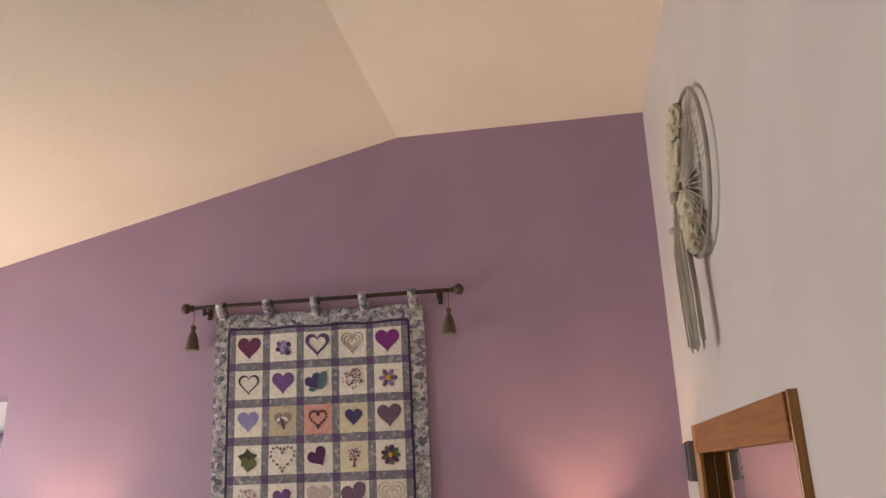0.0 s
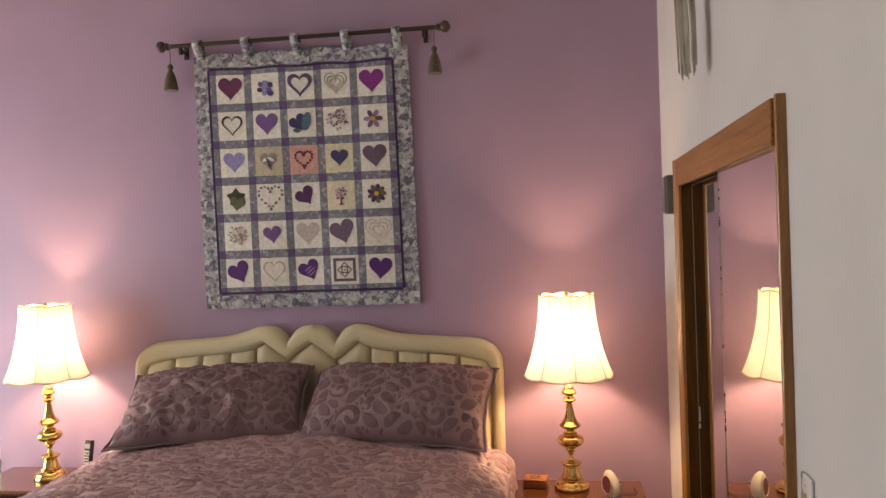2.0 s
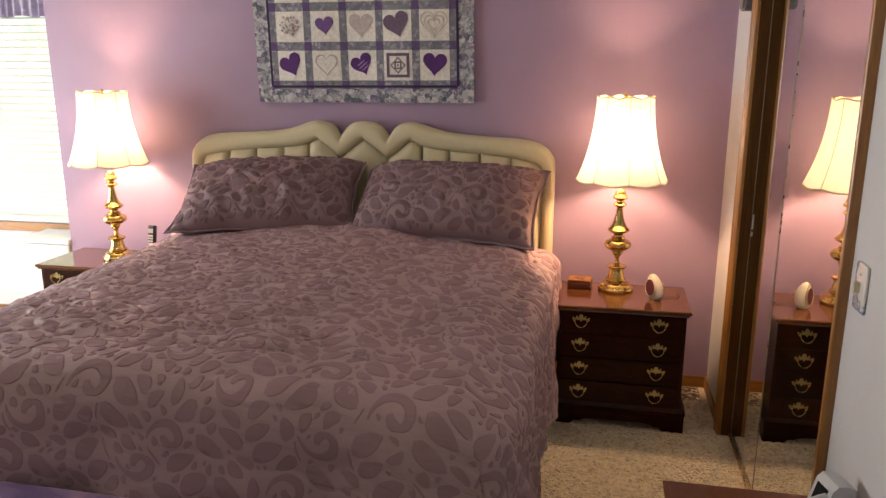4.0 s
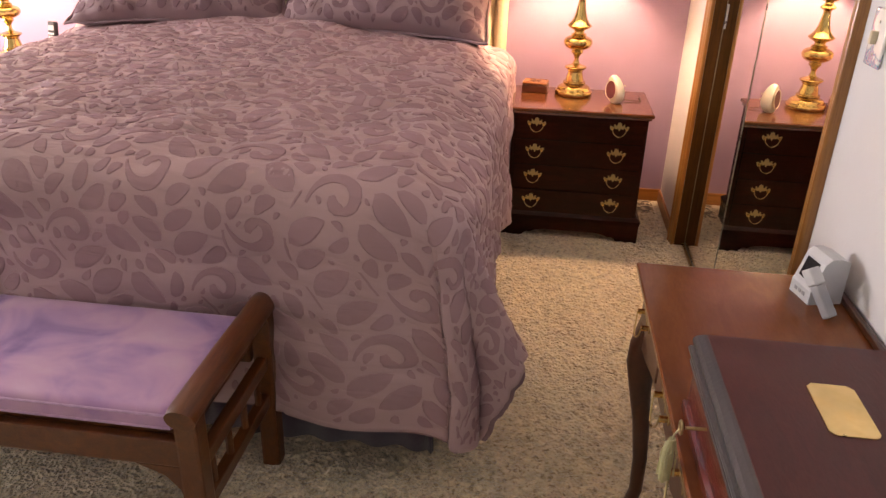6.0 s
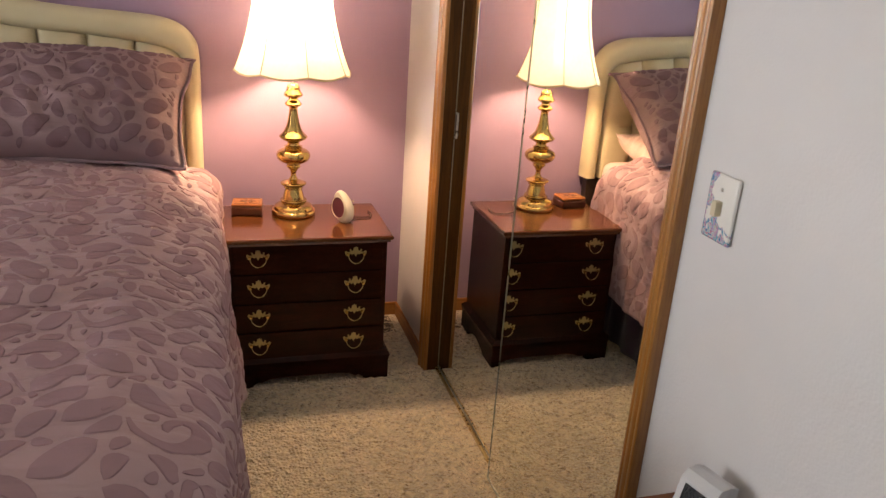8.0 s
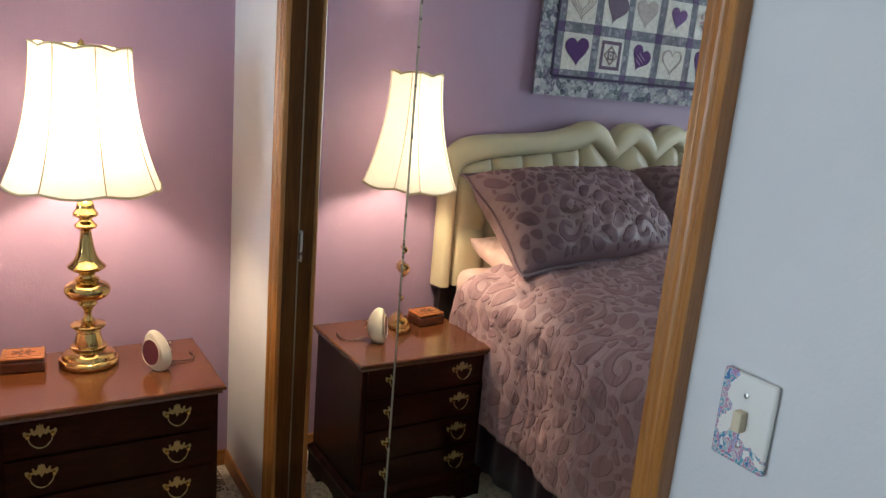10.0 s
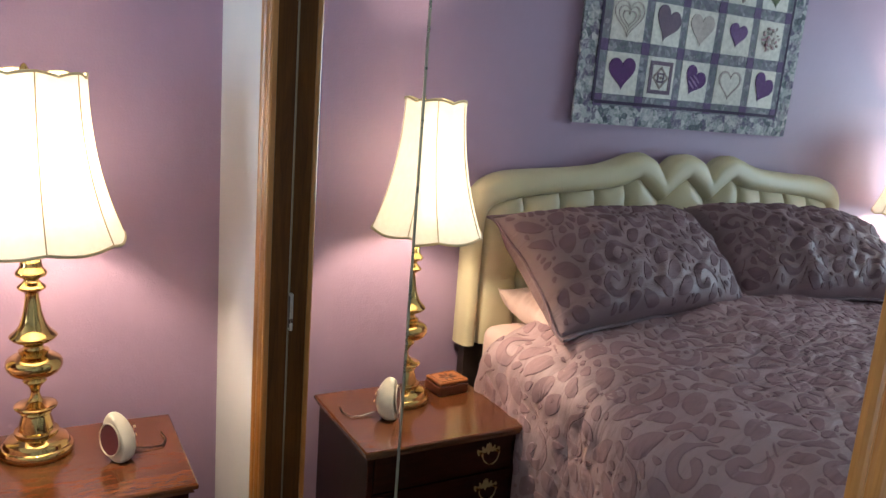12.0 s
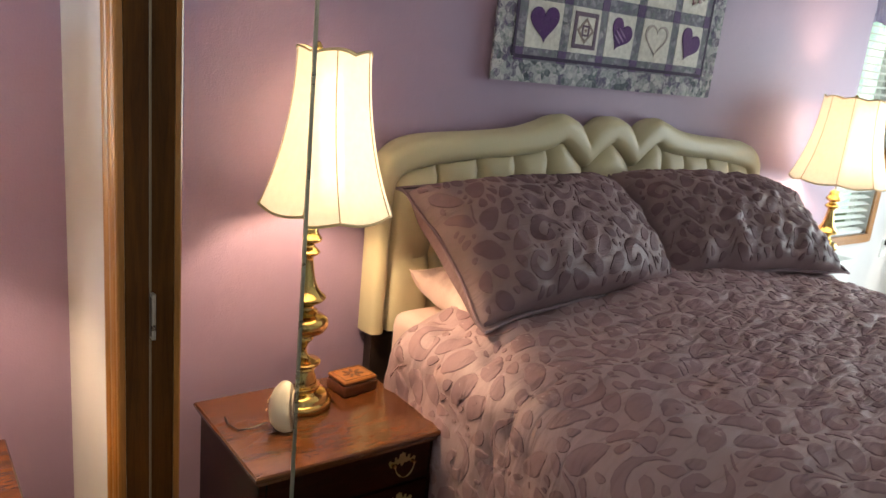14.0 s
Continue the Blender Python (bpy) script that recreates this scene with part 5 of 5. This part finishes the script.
def wool(cy, cz, ry, rz, thick, seed):
    bm = bmesh.new()
    bmesh.ops.create_icosphere(bm, subdivisions=4, radius=1.0)
    for v in bm.verts:
        k = 1 + 0.30 * noise.noise(v.co * 2.2 + Vector((seed, 0, 0))) + 0.12 * noise.noise(v.co * 6 + Vector((0, seed, 0)))
        v.co = Vector((-0.022 + v.co.x * thick * k, cy + v.co.y * ry * k, cz + v.co.z * rz * k))
    part("wool_tuft", bm, FLUFF, catcher, "tuft of cream wool", True)


for args in ((0.12, 0.21, 0.075, 0.075, 0.03, 1.0), (0.18, 0.12, 0.065, 0.07, 0.035, 2.3), (0.20, 0.02, 0.055, 0.065, 0.035, 3.1), (0.06, -0.10, 0.05, 0.06, 0.03, 4.4), (0.02, -0.21, 0.055, 0.075, 0.032, 5.2), (0.15, -0.06, 0.04, 0.05, 0.03, 6.6),
             (0.04, 0.25, 0.05, 0.05, 0.028, 7.1), (0.10, 0.13, 0.06, 0.06, 0.03, 8.3), (0.13, 0.04, 0.05, 0.06, 0.032, 9.2), (0.24, 0.09, 0.04, 0.06, 0.028, 10.7), (0.05, -0.17, 0.045, 0.06, 0.03, 11.4), (0.00, -0.26, 0.04, 0.04, 0.028, 12.6)):
    wool(*args)
bm = bmesh.new()
for k in range(64):
    a, r = random.uniform(0, 6.28), random.uniform(0, 0.034)
    dx, dy = r * math.cos(a), r * math.sin(a)
    end = -0.605 + random.uniform(-0.035, 0.03)
    tube([(-0.045 + dx * 0.3, 0.120 + dy * 0.4, -0.045), (-0.052 + dx, 0.108 + dy * 1.3 + 0.012 * noise.noise((k, 0.5, 0)), -0.26), (-0.050 + dx * 1.1 + 0.012 * noise.noise((k, 3, 0)), 0.09 + dy * 1.5, -0.44), (-0.048 + dx, 0.082 + dy * 1.6, end)], 0.0022, 5, bm)
tagged(part("tassel", bm, WILLOW, catcher, "long grey-white yarn tassel"), kind="stuff")
part("wrap", lathe([(0.02, -0.02), (0.024, -0.012), (0.024, 0.012), (0.02, 0.02)], 14), WOOD_HOOP, catcher).location = (-0.045, 0.120, -0.05)
PEARL = painted("ivory_bead", (0.62, 0.56, 0.42), 0.25)
bm = bmesh.new()
bmesh.ops.create_uvsphere(bm, u_segments=14, v_segments=10, radius=0.014)
part("bead", bm, PEARL, catcher, smooth=True).location = (-0.06, 0.21, -0.15)

GREY_PLASTIC = painted("grey_plastic", (0.16, 0.15, 0.155), 0.45)
chime = thing("door_chime", "small grey plastic box fixed beside the closet casing", "chime box", place=pose(EAST, -0.44, 1.955))
part("case", boxed(-0.052, -0.0005, -0.045, 0.045, -0.085, 0.085, 0.006), GREY_PLASTIC, chime)
part("front_cover", boxed(-0.060, -0.0525, -0.038, 0.038, -0.078, 0.078, 0.004), GREY_PLASTIC, chime)


def painted_plate():
    s = Shader("porcelain_with_flowers", 0.18)
    w = s.at()
    sep = s.node("ShaderNodeSeparateXYZ")
    s.link(w, sep.inputs[0])
    edge = s.math("ADD", s.math("MULTIPLY", sep.outputs["Y"], 22.0), s.math("MULTIPLY", s.noise(w, 40, 3), 1.6))
    low = s.math("ADD", s.math("MULTIPLY", sep.outputs["Z"], -14.0), s.math("MULTIPLY", s.noise(w, 55, 3), 1.5))
    where = s.math("GREATER_THAN", s.math("MAXIMUM", edge, low), 1.22)
    petals = s.ramp(s.noise(w, 95, 3, 1.6), (0.36, (0.08, 0.16, 0.36)), (0.44, (0.14, 0.42, 0.48)), (0.50, (0.60, 0.62, 0.62)), (0.56, (0.50, 0.14, 0.24)), (0.66, (0.30, 0.42, 0.66)))
    s.colour(s.mix(where, (0.74, 0.74, 0.70), petals))
    s.set("Coat Weight", 0.5)
    return s.material


switch = thing("light_switch", "white porcelain switch plate painted with blue and pink flowers", "light switch", place=pose(EAST, -2.1205, 1.1645))
part("plate", boxed(-0.009, -0.0005, -0.036, 0.036, -0.055, 0.055, 0.005, 3), painted_plate(), switch, smooth=True)
IVORY = painted("ivory_plastic", (0.60, 0.52, 0.36), 0.4)
part("toggle", boxed(-0.021, -0.0085, -0.006, 0.006, -0.012, 0.013, 0.002), IVORY, switch, "ivory toggle")
for z in (-0.031, 0.031):
    part("screw", lathe([(0.0032, 0.0), (0.0032, 0.0015), (0.001, 0.002)], 10), STEEL, switch).matrix_basis = pose(-0.009, 0, z, 0, -90, 0)


# ---- writing desk against the east wall ----
DESK_X0, DESK_Y0, DESK_Y1, DESK_TOP_Z = 1.783, -3.25, -2.192, 0.677
desk = thing("desk", "red-brown mahogany writing desk with cabriole legs and brass pulls", "desk", place=pose(DESK_X0, DESK_Y1, 0))
DW, DL = EAST - 0.004 - DESK_X0, DESK_Y1 - DESK_Y0
lip = [(-0.020, DESK_TOP_Z - 0.034), (-0.012, DESK_TOP_Z - 0.030), (-0.012, DESK_TOP_Z - 0.022), (-0.004, DESK_TOP_Z - 0.016), (0.0, DESK_TOP_Z - 0.011), (0.0, DESK_TOP_Z - 0.003), (-0.003, DESK_TOP_Z)]
part("top", moulding(lip, (0.0, DW, -DL, 0.0)), DESK_TOP, desk, "polished red-brown top with moulded edge")
part("back_rail", boxed(DW - 0.014, DW - 0.001, -DL + 0.01, -0.01, DESK_TOP_Z + 0.001, DESK_TOP_Z + 0.014, 0.003), DESK_WOOD, desk)
apron = [(-0.03, DESK_TOP_Z - 0.034), (-DL + 0.03, DESK_TOP_Z - 0.034), (-DL + 0.03, 0.50), (-DL + 0.14, 0.515), (-DL + 0.24, 0.54), (-DL + 0.36, 0.555), (-DL / 2 - 0.12, 0.555), (-DL / 2 - 0.05, 0.535), (-DL / 2, 0.515), (-DL / 2 + 0.05, 0.535),
         (-DL / 2 + 0.12, 0.555), (-0.36, 0.555), (-0.24, 0.54), (-0.14, 0.515), (-0.03, 0.50)]
part("apron", slab(apron, 0.02, lambda a, b, d: (0.045 - d, a, b)), DESK_WOOD, desk, "shaped apron")
for y in (-0.028, -DL + 0.045):
    part("side_panel", boxed(0.046, DW - 0.02, y - 0.017, y, 0.50, DESK_TOP_Z - 0.035), DESK_WOOD, desk)
part("back_panel", boxed(DW - 0.019, DW - 0.008, -DL + 0.03, -0.03, 0.50, DESK_TOP_Z - 0.035), DESK_WOOD, desk)
for a, b in ((-0.045, -0.30), (-0.315, -DL + 0.315), (-DL + 0.30, -DL + 0.045)):
    drawer = part("drawer", boxed(0.019, 0.0248, b, a, 0.566, DESK_TOP_Z - 0.042, 0.003), DESK_WOOD, desk)
    mid = (a + b) / 2
    if abs(a - b) < 0.3:
        add_pull(drawer, pose(0.0188, mid + 0.04, 0.606, 0, 0, -90) @ Matrix.Scale(1.3, 4))
    else:
        add_pull(drawer, pose(0.0188, mid - 0.10, 0.606, 0, 0, -90) @ Matrix.Scale(1.3, 4))
        add_pull(drawer, pose(0.0188, mid + 0.10, 0.606, 0, 0, -90) @ Matrix.Scale(1.3, 4))
        bm = slab(oval(0.009, 0.016, 0, 0, 0, 20), 0.002)
        part("keyhole_plate", bm, BRASS, drawer, "brass keyhole plate").matrix_basis = pose(0.0188, mid, 0.596, 0, 0, -90)


def cabriole(sx, sy):
    """A curved leg from the apron to a pad foot, bowed outwards in x and y."""
    bm = bmesh.new()
    stations = [(0.645, 0.0, 0.034), (0.56, 0.0, 0.036), (0.50, 0.010, 0.038), (0.45, 0.016, 0.033), (0.38, 0.010, 0.025), (0.30, -0.002, 0.020), (0.20, -0.012, 0.017), (0.11, -0.014, 0.0155), (0.055, -0.006, 0.016), (0.028, 0.004, 0.022), (0.014, 0.006, 0.027), (0.0, 0.006, 0.024)]
    rings = []
    for z, out, r in stations:
        round_off = 1.0 if z > 0.5 else 0.75
        ring = []
        for k in range(16):
            a = 2 * math.pi * k / 16
            c, s = math.cos(a), math.sin(a)
            q = r * (1.0 if round_off < 1 else 1 / max(abs(c), abs(s)) * 0.82)
            ring.append(bm.verts.new((sx * out + q * c, sy * out + q * s, z)))
        rings.append(ring)
    for a, b in zip(rings, rings[1:]):
        for k in range(16):
            bm.faces.new((a[k], a[(k + 1) % 16], b[(k + 1) % 16], b[k]))
    bm.faces.new(rings[0])
    bm.faces.new(list(reversed(rings[-1])))
    bmesh.ops.recalc_face_normals(bm, faces=bm.faces)
    return bm


for lx, sx in ((0.052, -1), (DW - 0.052, 1)):
    for ly, sy in ((-0.060, 1), (-DL + 0.060, -1)):
        leg = part("leg", cabriole(sx if sx < 0 else 0.3, sy), DESK_WOOD, desk, smooth=True)
        leg.location = (lx, ly, 0)

BOX_WOOD = wooden("dark_maroon_box_wood", (0.055, 0.012, 0.011), (0.072, 0.016, 0.0145), (0.092, 0.022, 0.019), (9, 2.5, 9), 0.4, 0.0)
BOX_WOOD.node_tree.nodes["Principled BSDF"].inputs["Specular IOR Level"].default_value = 0.3
BOX_RED = wooden("cherry_red_box_wood", (0.06, 0.008, 0.006), (0.10, 0.015, 0.010), (0.14, 0.024, 0.015), (8, 1.0, 8), 0.25, 0.5)
BOX_EDGE = painted("worn_dark_edge", (0.045, 0.04, 0.04), 0.3, vary=0.3)
flatware = thing("flatware_chest", "closed maroon wooden flatware chest with a brass plaque", "box", place=pose(1.805, -2.722, DESK_TOP_Z))
BW, BL = 0.297, 0.385
part("body", moulding([(0.0, 0.001), (0.004, 0.004), (0.004, 0.018), (-0.002, 0.024), (-0.002, 0.098)], (0.0, BW, -BL, 0.0)), BOX_RED, flatware, "cherry red lower case")
lid = part("lid", moulding([(-0.002, 0.101), (0.004, 0.104), (0.005, 0.110), (0.0, 0.116), (0.002, 0.128), (-0.004, 0.139), (-0.010, 0.146)], (0.0, BW, -BL, 0.0)), BOX_WOOD, flatware, "dark maroon lid with moulded edge")
part("bead_edge", moulding([(0.003, 0.103), (0.0085, 0.107), (0.0095, 0.111), (0.0075, 0.1155), (0.003, 0.118)], (0.0, BW, -BL, 0.0)), BOX_EDGE, lid, "dark rounded bead")
part("edge_moulding", moulding([(0.0, 0.1185), (0.0055, 0.123), (0.0060, 0.129), (0.0020, 0.136), (-0.005, 0.1425), (-0.0098, 0.1455)], (0.0, BW, -BL, 0.0)), BOX_EDGE, lid, "worn dark edge moulding")
part("case_bead", moulding([(-0.001, 0.084), (0.0045, 0.088), (0.0045, 0.094), (-0.001, 0.0975)], (0.0, BW, -BL, 0.0)), BOX_EDGE, flatware, "dark rounded bead")
notch = 0.008
pw, pl = 0.030, 0.054
plate_line = [(-pw + notch, -pl), (pw - notch, -pl), (pw - notch * 0.4, -pl + notch * 0.4), (pw, -pl + notch), (pw, pl - notch), (pw - notch, pl), (-pw + notch, pl), (-pw, pl - notch), (-pw, -pl + notch), (-pw + notch * 0.4, -pl + notch * 0.4)]
plaque_metal = metallic("brushed_brass_plaque", (0.80, 0.58, 0.26), 0.38)
plaque = part("plaque", slab(plate_line, 0.0014, lambda a, b, d: (a, b, d)), plaque_metal, lid, "plain brass plaque")
plaque.location = (0.146, -0.168, 0.1462)
fob_yarn = cloth("pale_green_yarn", (0.50, 0.48, 0.26), 0.2, 300, 0.002)
bm = tube([(-0.002, -0.140, 0.074), (-0.030, -0.140, 0.073)], 0.0025, 8)
key = part("key", bm, OLD_BRASS, flatware, "small brass key in the lock")
part("key_bow", tube([(-0.036, -0.140 + 0.009 * math.cos(2 * math.pi * k / 18), 0.073 + 0.009 * math.sin(2 * math.pi * k / 18)) for k in range(18)], 0.002, 6, loop=True), OLD_BRASS, key)
part("key_cord", tube([(-0.036, -0.134, 0.066), (-0.040, -0.128, 0.050), (-0.040, -0.124, 0.036)], 0.0015, 6), fob_yarn, key)
bm = bmesh.new()
for k in range(50):
    a, r = random.uniform(0, 6.28), random.uniform(0, 0.011)
    tube([(-0.040 + 0.004 * math.cos(a), -0.124 + 0.004 * math.sin(a), 0.040), (-0.041 + r * math.cos(a), -0.122 + r * math.sin(a), 0.012), (-0.040 + 1.1 * r * math.cos(a), -0.118 + 1.1 * r * math.sin(a), -0.034 + random.uniform(-0.006, 0.006))], 0.0016, 4, bm)
tagged(part("key_tassel", bm, fob_yarn, key, "pale green tassel"), kind="stuff")

LIGHT_GREY = painted("light_grey_plastic", (0.56, 0.58, 0.60), 0.4)
MID_GREY = painted("mid_grey_plastic", (0.33, 0.34, 0.36), 0.4)
SCREEN = painted("dark_display", (0.012, 0.016, 0.018), 0.12)
monitor = thing("glucose_monitor", "small light grey desk device with dark display and wand", "device", place=pose(2.133, -2.288, DESK_TOP_Z, 0, 0, 14) @ Matrix.Diagonal((0.83, 0.83, 0.98, 1)))
section = [(-0.048, 0.0), (0.036, 0.0), (0.036, 0.092), (0.012, 0.100), (-0.012, 0.100), (-0.026, 0.088), (-0.044, 0.034), (-0.048, 0.028)]
part("case", slab(section, 0.082, lambda a, b, d: (a, d - 0.038, b)), LIGHT_GREY, monitor)
tilt = math.degrees(math.atan2(0.018, 0.054))
part("display", boxed(-0.0022, -0.0004, -0.026, 0.026, -0.022, 0.022, 0.0006), SCREEN, monitor, "dark display").matrix_basis = pose(-0.0348, 0.004, 0.0625, 0, tilt, 0)
for y in (-0.016, 0.0, 0.016):
    part("button", boxed(-0.003, -0.0003, y - 0.005, y + 0.005, -0.004, 0.004, 0.001), MID_GREY, monitor).matrix_basis = pose(-0.0478, 0.003, 0.016)
wand = thing("wand", "grey plastic wand leaning on the desk device", "device", place=Matrix.Translation((2.126, -2.386, DESK_TOP_Z + 0.007)) @ Vector((-0.045, 0.060, 0.088)).to_track_quat("Z", "Y").to_matrix().to_4x4())
part("grip", boxed(-0.013, 0.013, -0.009, 0.009, 0.0, 0.066, 0.005, 3), MID_GREY, wand)
part("head", boxed(-0.016, 0.016, -0.010, 0.010, 0.066, 0.100, 0.004, 3), LIGHT_GREY, wand, "pale head with a round sensor")
part("sensor", lathe([(0.007, 0.0), (0.007, 0.0015), (0.003, 0.002)], 14), painted("reddish_brown_dot", (0.20, 0.08, 0.06), 0.4), wand).matrix_basis = pose(0, -0.0102, 0.084, 90, 0, 0)


# ---- bench at the foot of the bed ----
def tie_dye():
    s = Shader("mottled_purple_cushion", 0.8)
    w = s.at()
    s.colour(s.ramp(s.noise(w, 5.5, 4, 0.8), (0.30, (0.16, 0.085, 0.27)), (0.44, (0.33, 0.19, 0.40)), (0.56, (0.46, 0.27, 0.44)), (0.72, (0.52, 0.33, 0.47))))
    s.set("Sheen Weight", 0.3)
    s.bump(s.noise(w, 700, 2), 0.0004)
    return s.material


BENCH_X0, BENCH_X1, BENCH_YB, BENCH_YF = -0.42, 0.915, -2.195, -2.605
bench = thing("bench", "brown wooden bench with mottled purple seat cushion", "bench", place=pose(0, 0, 0))
part("cushion", boxed(BENCH_X0 + 0.045, BENCH_X1 - 0.040, BENCH_YF + 0.010, BENCH_YB - 0.012, 0.402, 0.457, 0.022, 4), tie_dye(), bench, "mottled purple tie-dyed cushion", True)
cx0, cx1, cy0, cy1 = BENCH_X0 + 0.053, BENCH_X1 - 0.048, BENCH_YF + 0.0105, BENCH_YB - 0.020
for z in (0.415, 0.445):
    part("piping", tube([(cx0, cy0, z), (cx1, cy0, z)], 0.0030, 6), quilt_cloth((0.46, 0.30, 0.46)), bench)
for y0, y1 in ((BENCH_YF, BENCH_YF + 0.024), (BENCH_YB - 0.024, BENCH_YB)):
    part("seat_rail", boxed(BENCH_X0 + 0.03, BENCH_X1 - 0.03, y0, y1, 0.325, 0.392, 0.005), BENCH_WOOD, bench)
part("seat_board", boxed(BENCH_X0 + 0.02, BENCH_X1 - 0.02, BENCH_YF + 0.025, BENCH_YB - 0.025, 0.385, 0.400), BENCH_WOOD, bench)
for x in (BENCH_X0, BENCH_X1):
    for y in (BENCH_YF, BENCH_YB):
        part("leg", boxed(x - 0.024, x + 0.024, y - 0.024, y + 0.024, 0.0, 0.468, 0.007), BENCH_WOOD, bench)
        if y == BENCH_YF:
            s = 1 if x == BENCH_X0 else -1
            part("corner_bracket", slab([(x + s * 0.025, 0.324), (x + s * 0.13, 0.324), (x + s * 0.07, 0.30), (x + s * 0.04, 0.265), (x + s * 0.025, 0.21)], 0.02, lambda a, b, d: (a, BENCH_YF + 0.022 - d, b)), BENCH_WOOD, bench)
    rail = bmesh.new()
    tube([(x, BENCH_YF - 0.036, 0.474), (x, BENCH_YF - 0.02, 0.479), (x, (BENCH_YF + BENCH_YB) / 2, 0.481), (x, BENCH_YB + 0.02, 0.479), (x, BENCH_YB + 0.032, 0.474)], 0.031, 16, rail)
    part("arm_rail", rail, BENCH_WOOD, bench, "rounded top rail", True)
    for z in (0.33, 0.22):
        part("stretcher", boxed(x - 0.013, x + 0.013, BENCH_YF + 0.024, BENCH_YB - 0.024, z - 0.018, z + 0.018, 0.004), BENCH_WOOD, bench)
    for k in range(4):
        y = BENCH_YF + 0.07 + k * 0.09
        part("spindle", tube([(x, y, 0.238), (x, y, 0.312)], 0.009, 8), BENCH_WOOD, bench)


# ---- small things on the chests ----
CARVED = wooden("carved_honey_wood", (0.20, 0.06, 0.015), (0.32, 0.11, 0.028), (0.42, 0.17, 0.05), (1.5, 9, 9), 0.4, 0.2)
CARVED_DARK = wooden("dark_box_side", (0.07, 0.018, 0.006), (0.12, 0.032, 0.011), (0.17, 0.05, 0.017), (1.5, 9, 9), 0.35, 0.3)
trinket = thing("trinket_box", "small carved wooden trinket box on the chest", "box", place=pose(1.520, -0.262, CHEST_TOP, 0, 0, -6))
part("body", boxed(-0.057, 0.057, -0.045, 0.045, 0.0, 0.034, 0.008, 3), CARVED_DARK, trinket)
lid = part("lid", boxed(-0.056, 0.056, -0.044, 0.044, 0.0345, 0.047, 0.008, 3), CARVED, trinket, "honey wood lid with carving")
for k in range(7):
    a = 2 * math.pi * k / 7
    part("carved_leaf", slab(oval(0.012, 0.005, math.degrees(a), 0.020 * math.cos(a), 0.017 * math.sin(a), 12), 0.0016, lambda p, q, d: (p, q, 0.0468 + d)), CARVED_DARK, lid)
part("carved_line", tube([(-0.046, -0.034, 0.047), (0.046, -0.034, 0.047), (0.046, 0.034, 0.047), (-0.046, 0.034, 0.047)], 0.0015, 5, loop=True), CARVED_DARK, lid)

CREAM_PLASTIC = painted("cream_plastic", (0.66, 0.60, 0.48), 0.35)
RED_FACE = painted("dark_rose_clock_face", (0.11, 0.02, 0.035), 0.35, vary=0.2)
clock = thing("bedside_clock", "cream plastic egg-shaped clock with rose face and cord", "clock", place=pose(1.868, -0.385, CHEST_TOP, 0, 0, -52) @ Matrix.Scale(1.05, 4))
bm = bmesh.new()
bmesh.ops.create_uvsphere(bm, u_segments=32, v_segments=20, radius=1.0)
for v in bm.verts:
    x, y, z = v.co
    taper = 1 - 0.30 * (z + 1) / 2
    v.co = Vector((x * 0.042 * taper - 0.020 * (z + 0.2), max(y, -0.42) * 0.046 * taper + 0.006 * z, max(0.0, 0.052 + z * 0.055)))
part("case", bm, CREAM_PLASTIC, clock, smooth=True)
face = part("face", slab(oval(0.030, 0.037, 0, 0, 0, 32), 0.002), RED_FACE, clock, "dark rose face")
face.matrix_basis = pose(-0.006, -0.0205, 0.052, -7, -18, 0)
part("rim", tube([(0.031 * math.cos(2 * math.pi * k / 32), -0.002, 0.038 * math.sin(2 * math.pi * k / 32)) for k in range(32)], 0.002, 6, loop=True), CREAM_PLASTIC, face)
for k in range(4):
    bm = lathe([(0.004, 0), (0.004, 0.002), (0.002, 0.003)], 10)
    part("button", bm, PEARL, clock).matrix_basis = pose(-0.014 + 0.024 * (k % 2), 0.040 - 0.003 * (k // 2), 0.045 + 0.022 * (k // 2), -80, 0, 0)
part("cord", tube([(0.0, 0.040, 0.008), (0.03, 0.070, 0.004), (0.045, 0.095, 0.004), (0.025, 0.125, 0.004), (-0.01, 0.145, 0.004)], 0.002, 6), DARK_METAL, clock, "dark power cord")

BLACK_PLASTIC = painted("black_plastic", (0.016, 0.016, 0.018), 0.35)
phone = thing("cordless_phone", "black cordless handset standing in its cradle", "phone", place=pose(-0.912, -0.13, CHEST_TOP, -10, 0, -8))
part("cradle", boxed(-0.032, 0.032, -0.045, 0.032, -0.006, 0.026, 0.008, 3), BLACK_PLASTIC, phone)
hand = part("handset", boxed(-0.023, 0.023, -0.014, 0.014, 0.022, 0.172, 0.009, 3), BLACK_PLASTIC, phone)
part("display", boxed(-0.016, 0.016, -0.0156, -0.0142, 0.128, 0.152), MID_GREY, hand, "grey display")
for r in range(5):
    for q in range(3):
        part("key", boxed(-0.0155 + q * 0.0115, -0.0075 + q * 0.0115, -0.0158, -0.0142, 0.045 + r * 0.0155, 0.055 + r * 0.0155), LIGHT_GREY, hand)

vent = thing("floor_register", "brown metal floor register in the carpet by the wall", "vent", place=pose(2.085, -0.115, 0.0))
VENT_BROWN = painted("tan_metal", (0.28, 0.20, 0.11), 0.45)
part("frame", boxed(-0.060, 0.060, -0.085, 0.085, 0.001, 0.006, 0.002), VENT_BROWN, vent)
for k in range(9):
    part("slot", boxed(-0.046, 0.046, -0.072 + k * 0.018 - 0.004, -0.072 + k * 0.018 + 0.004, 0.0062, 0.0075), DARK_METAL, vent)
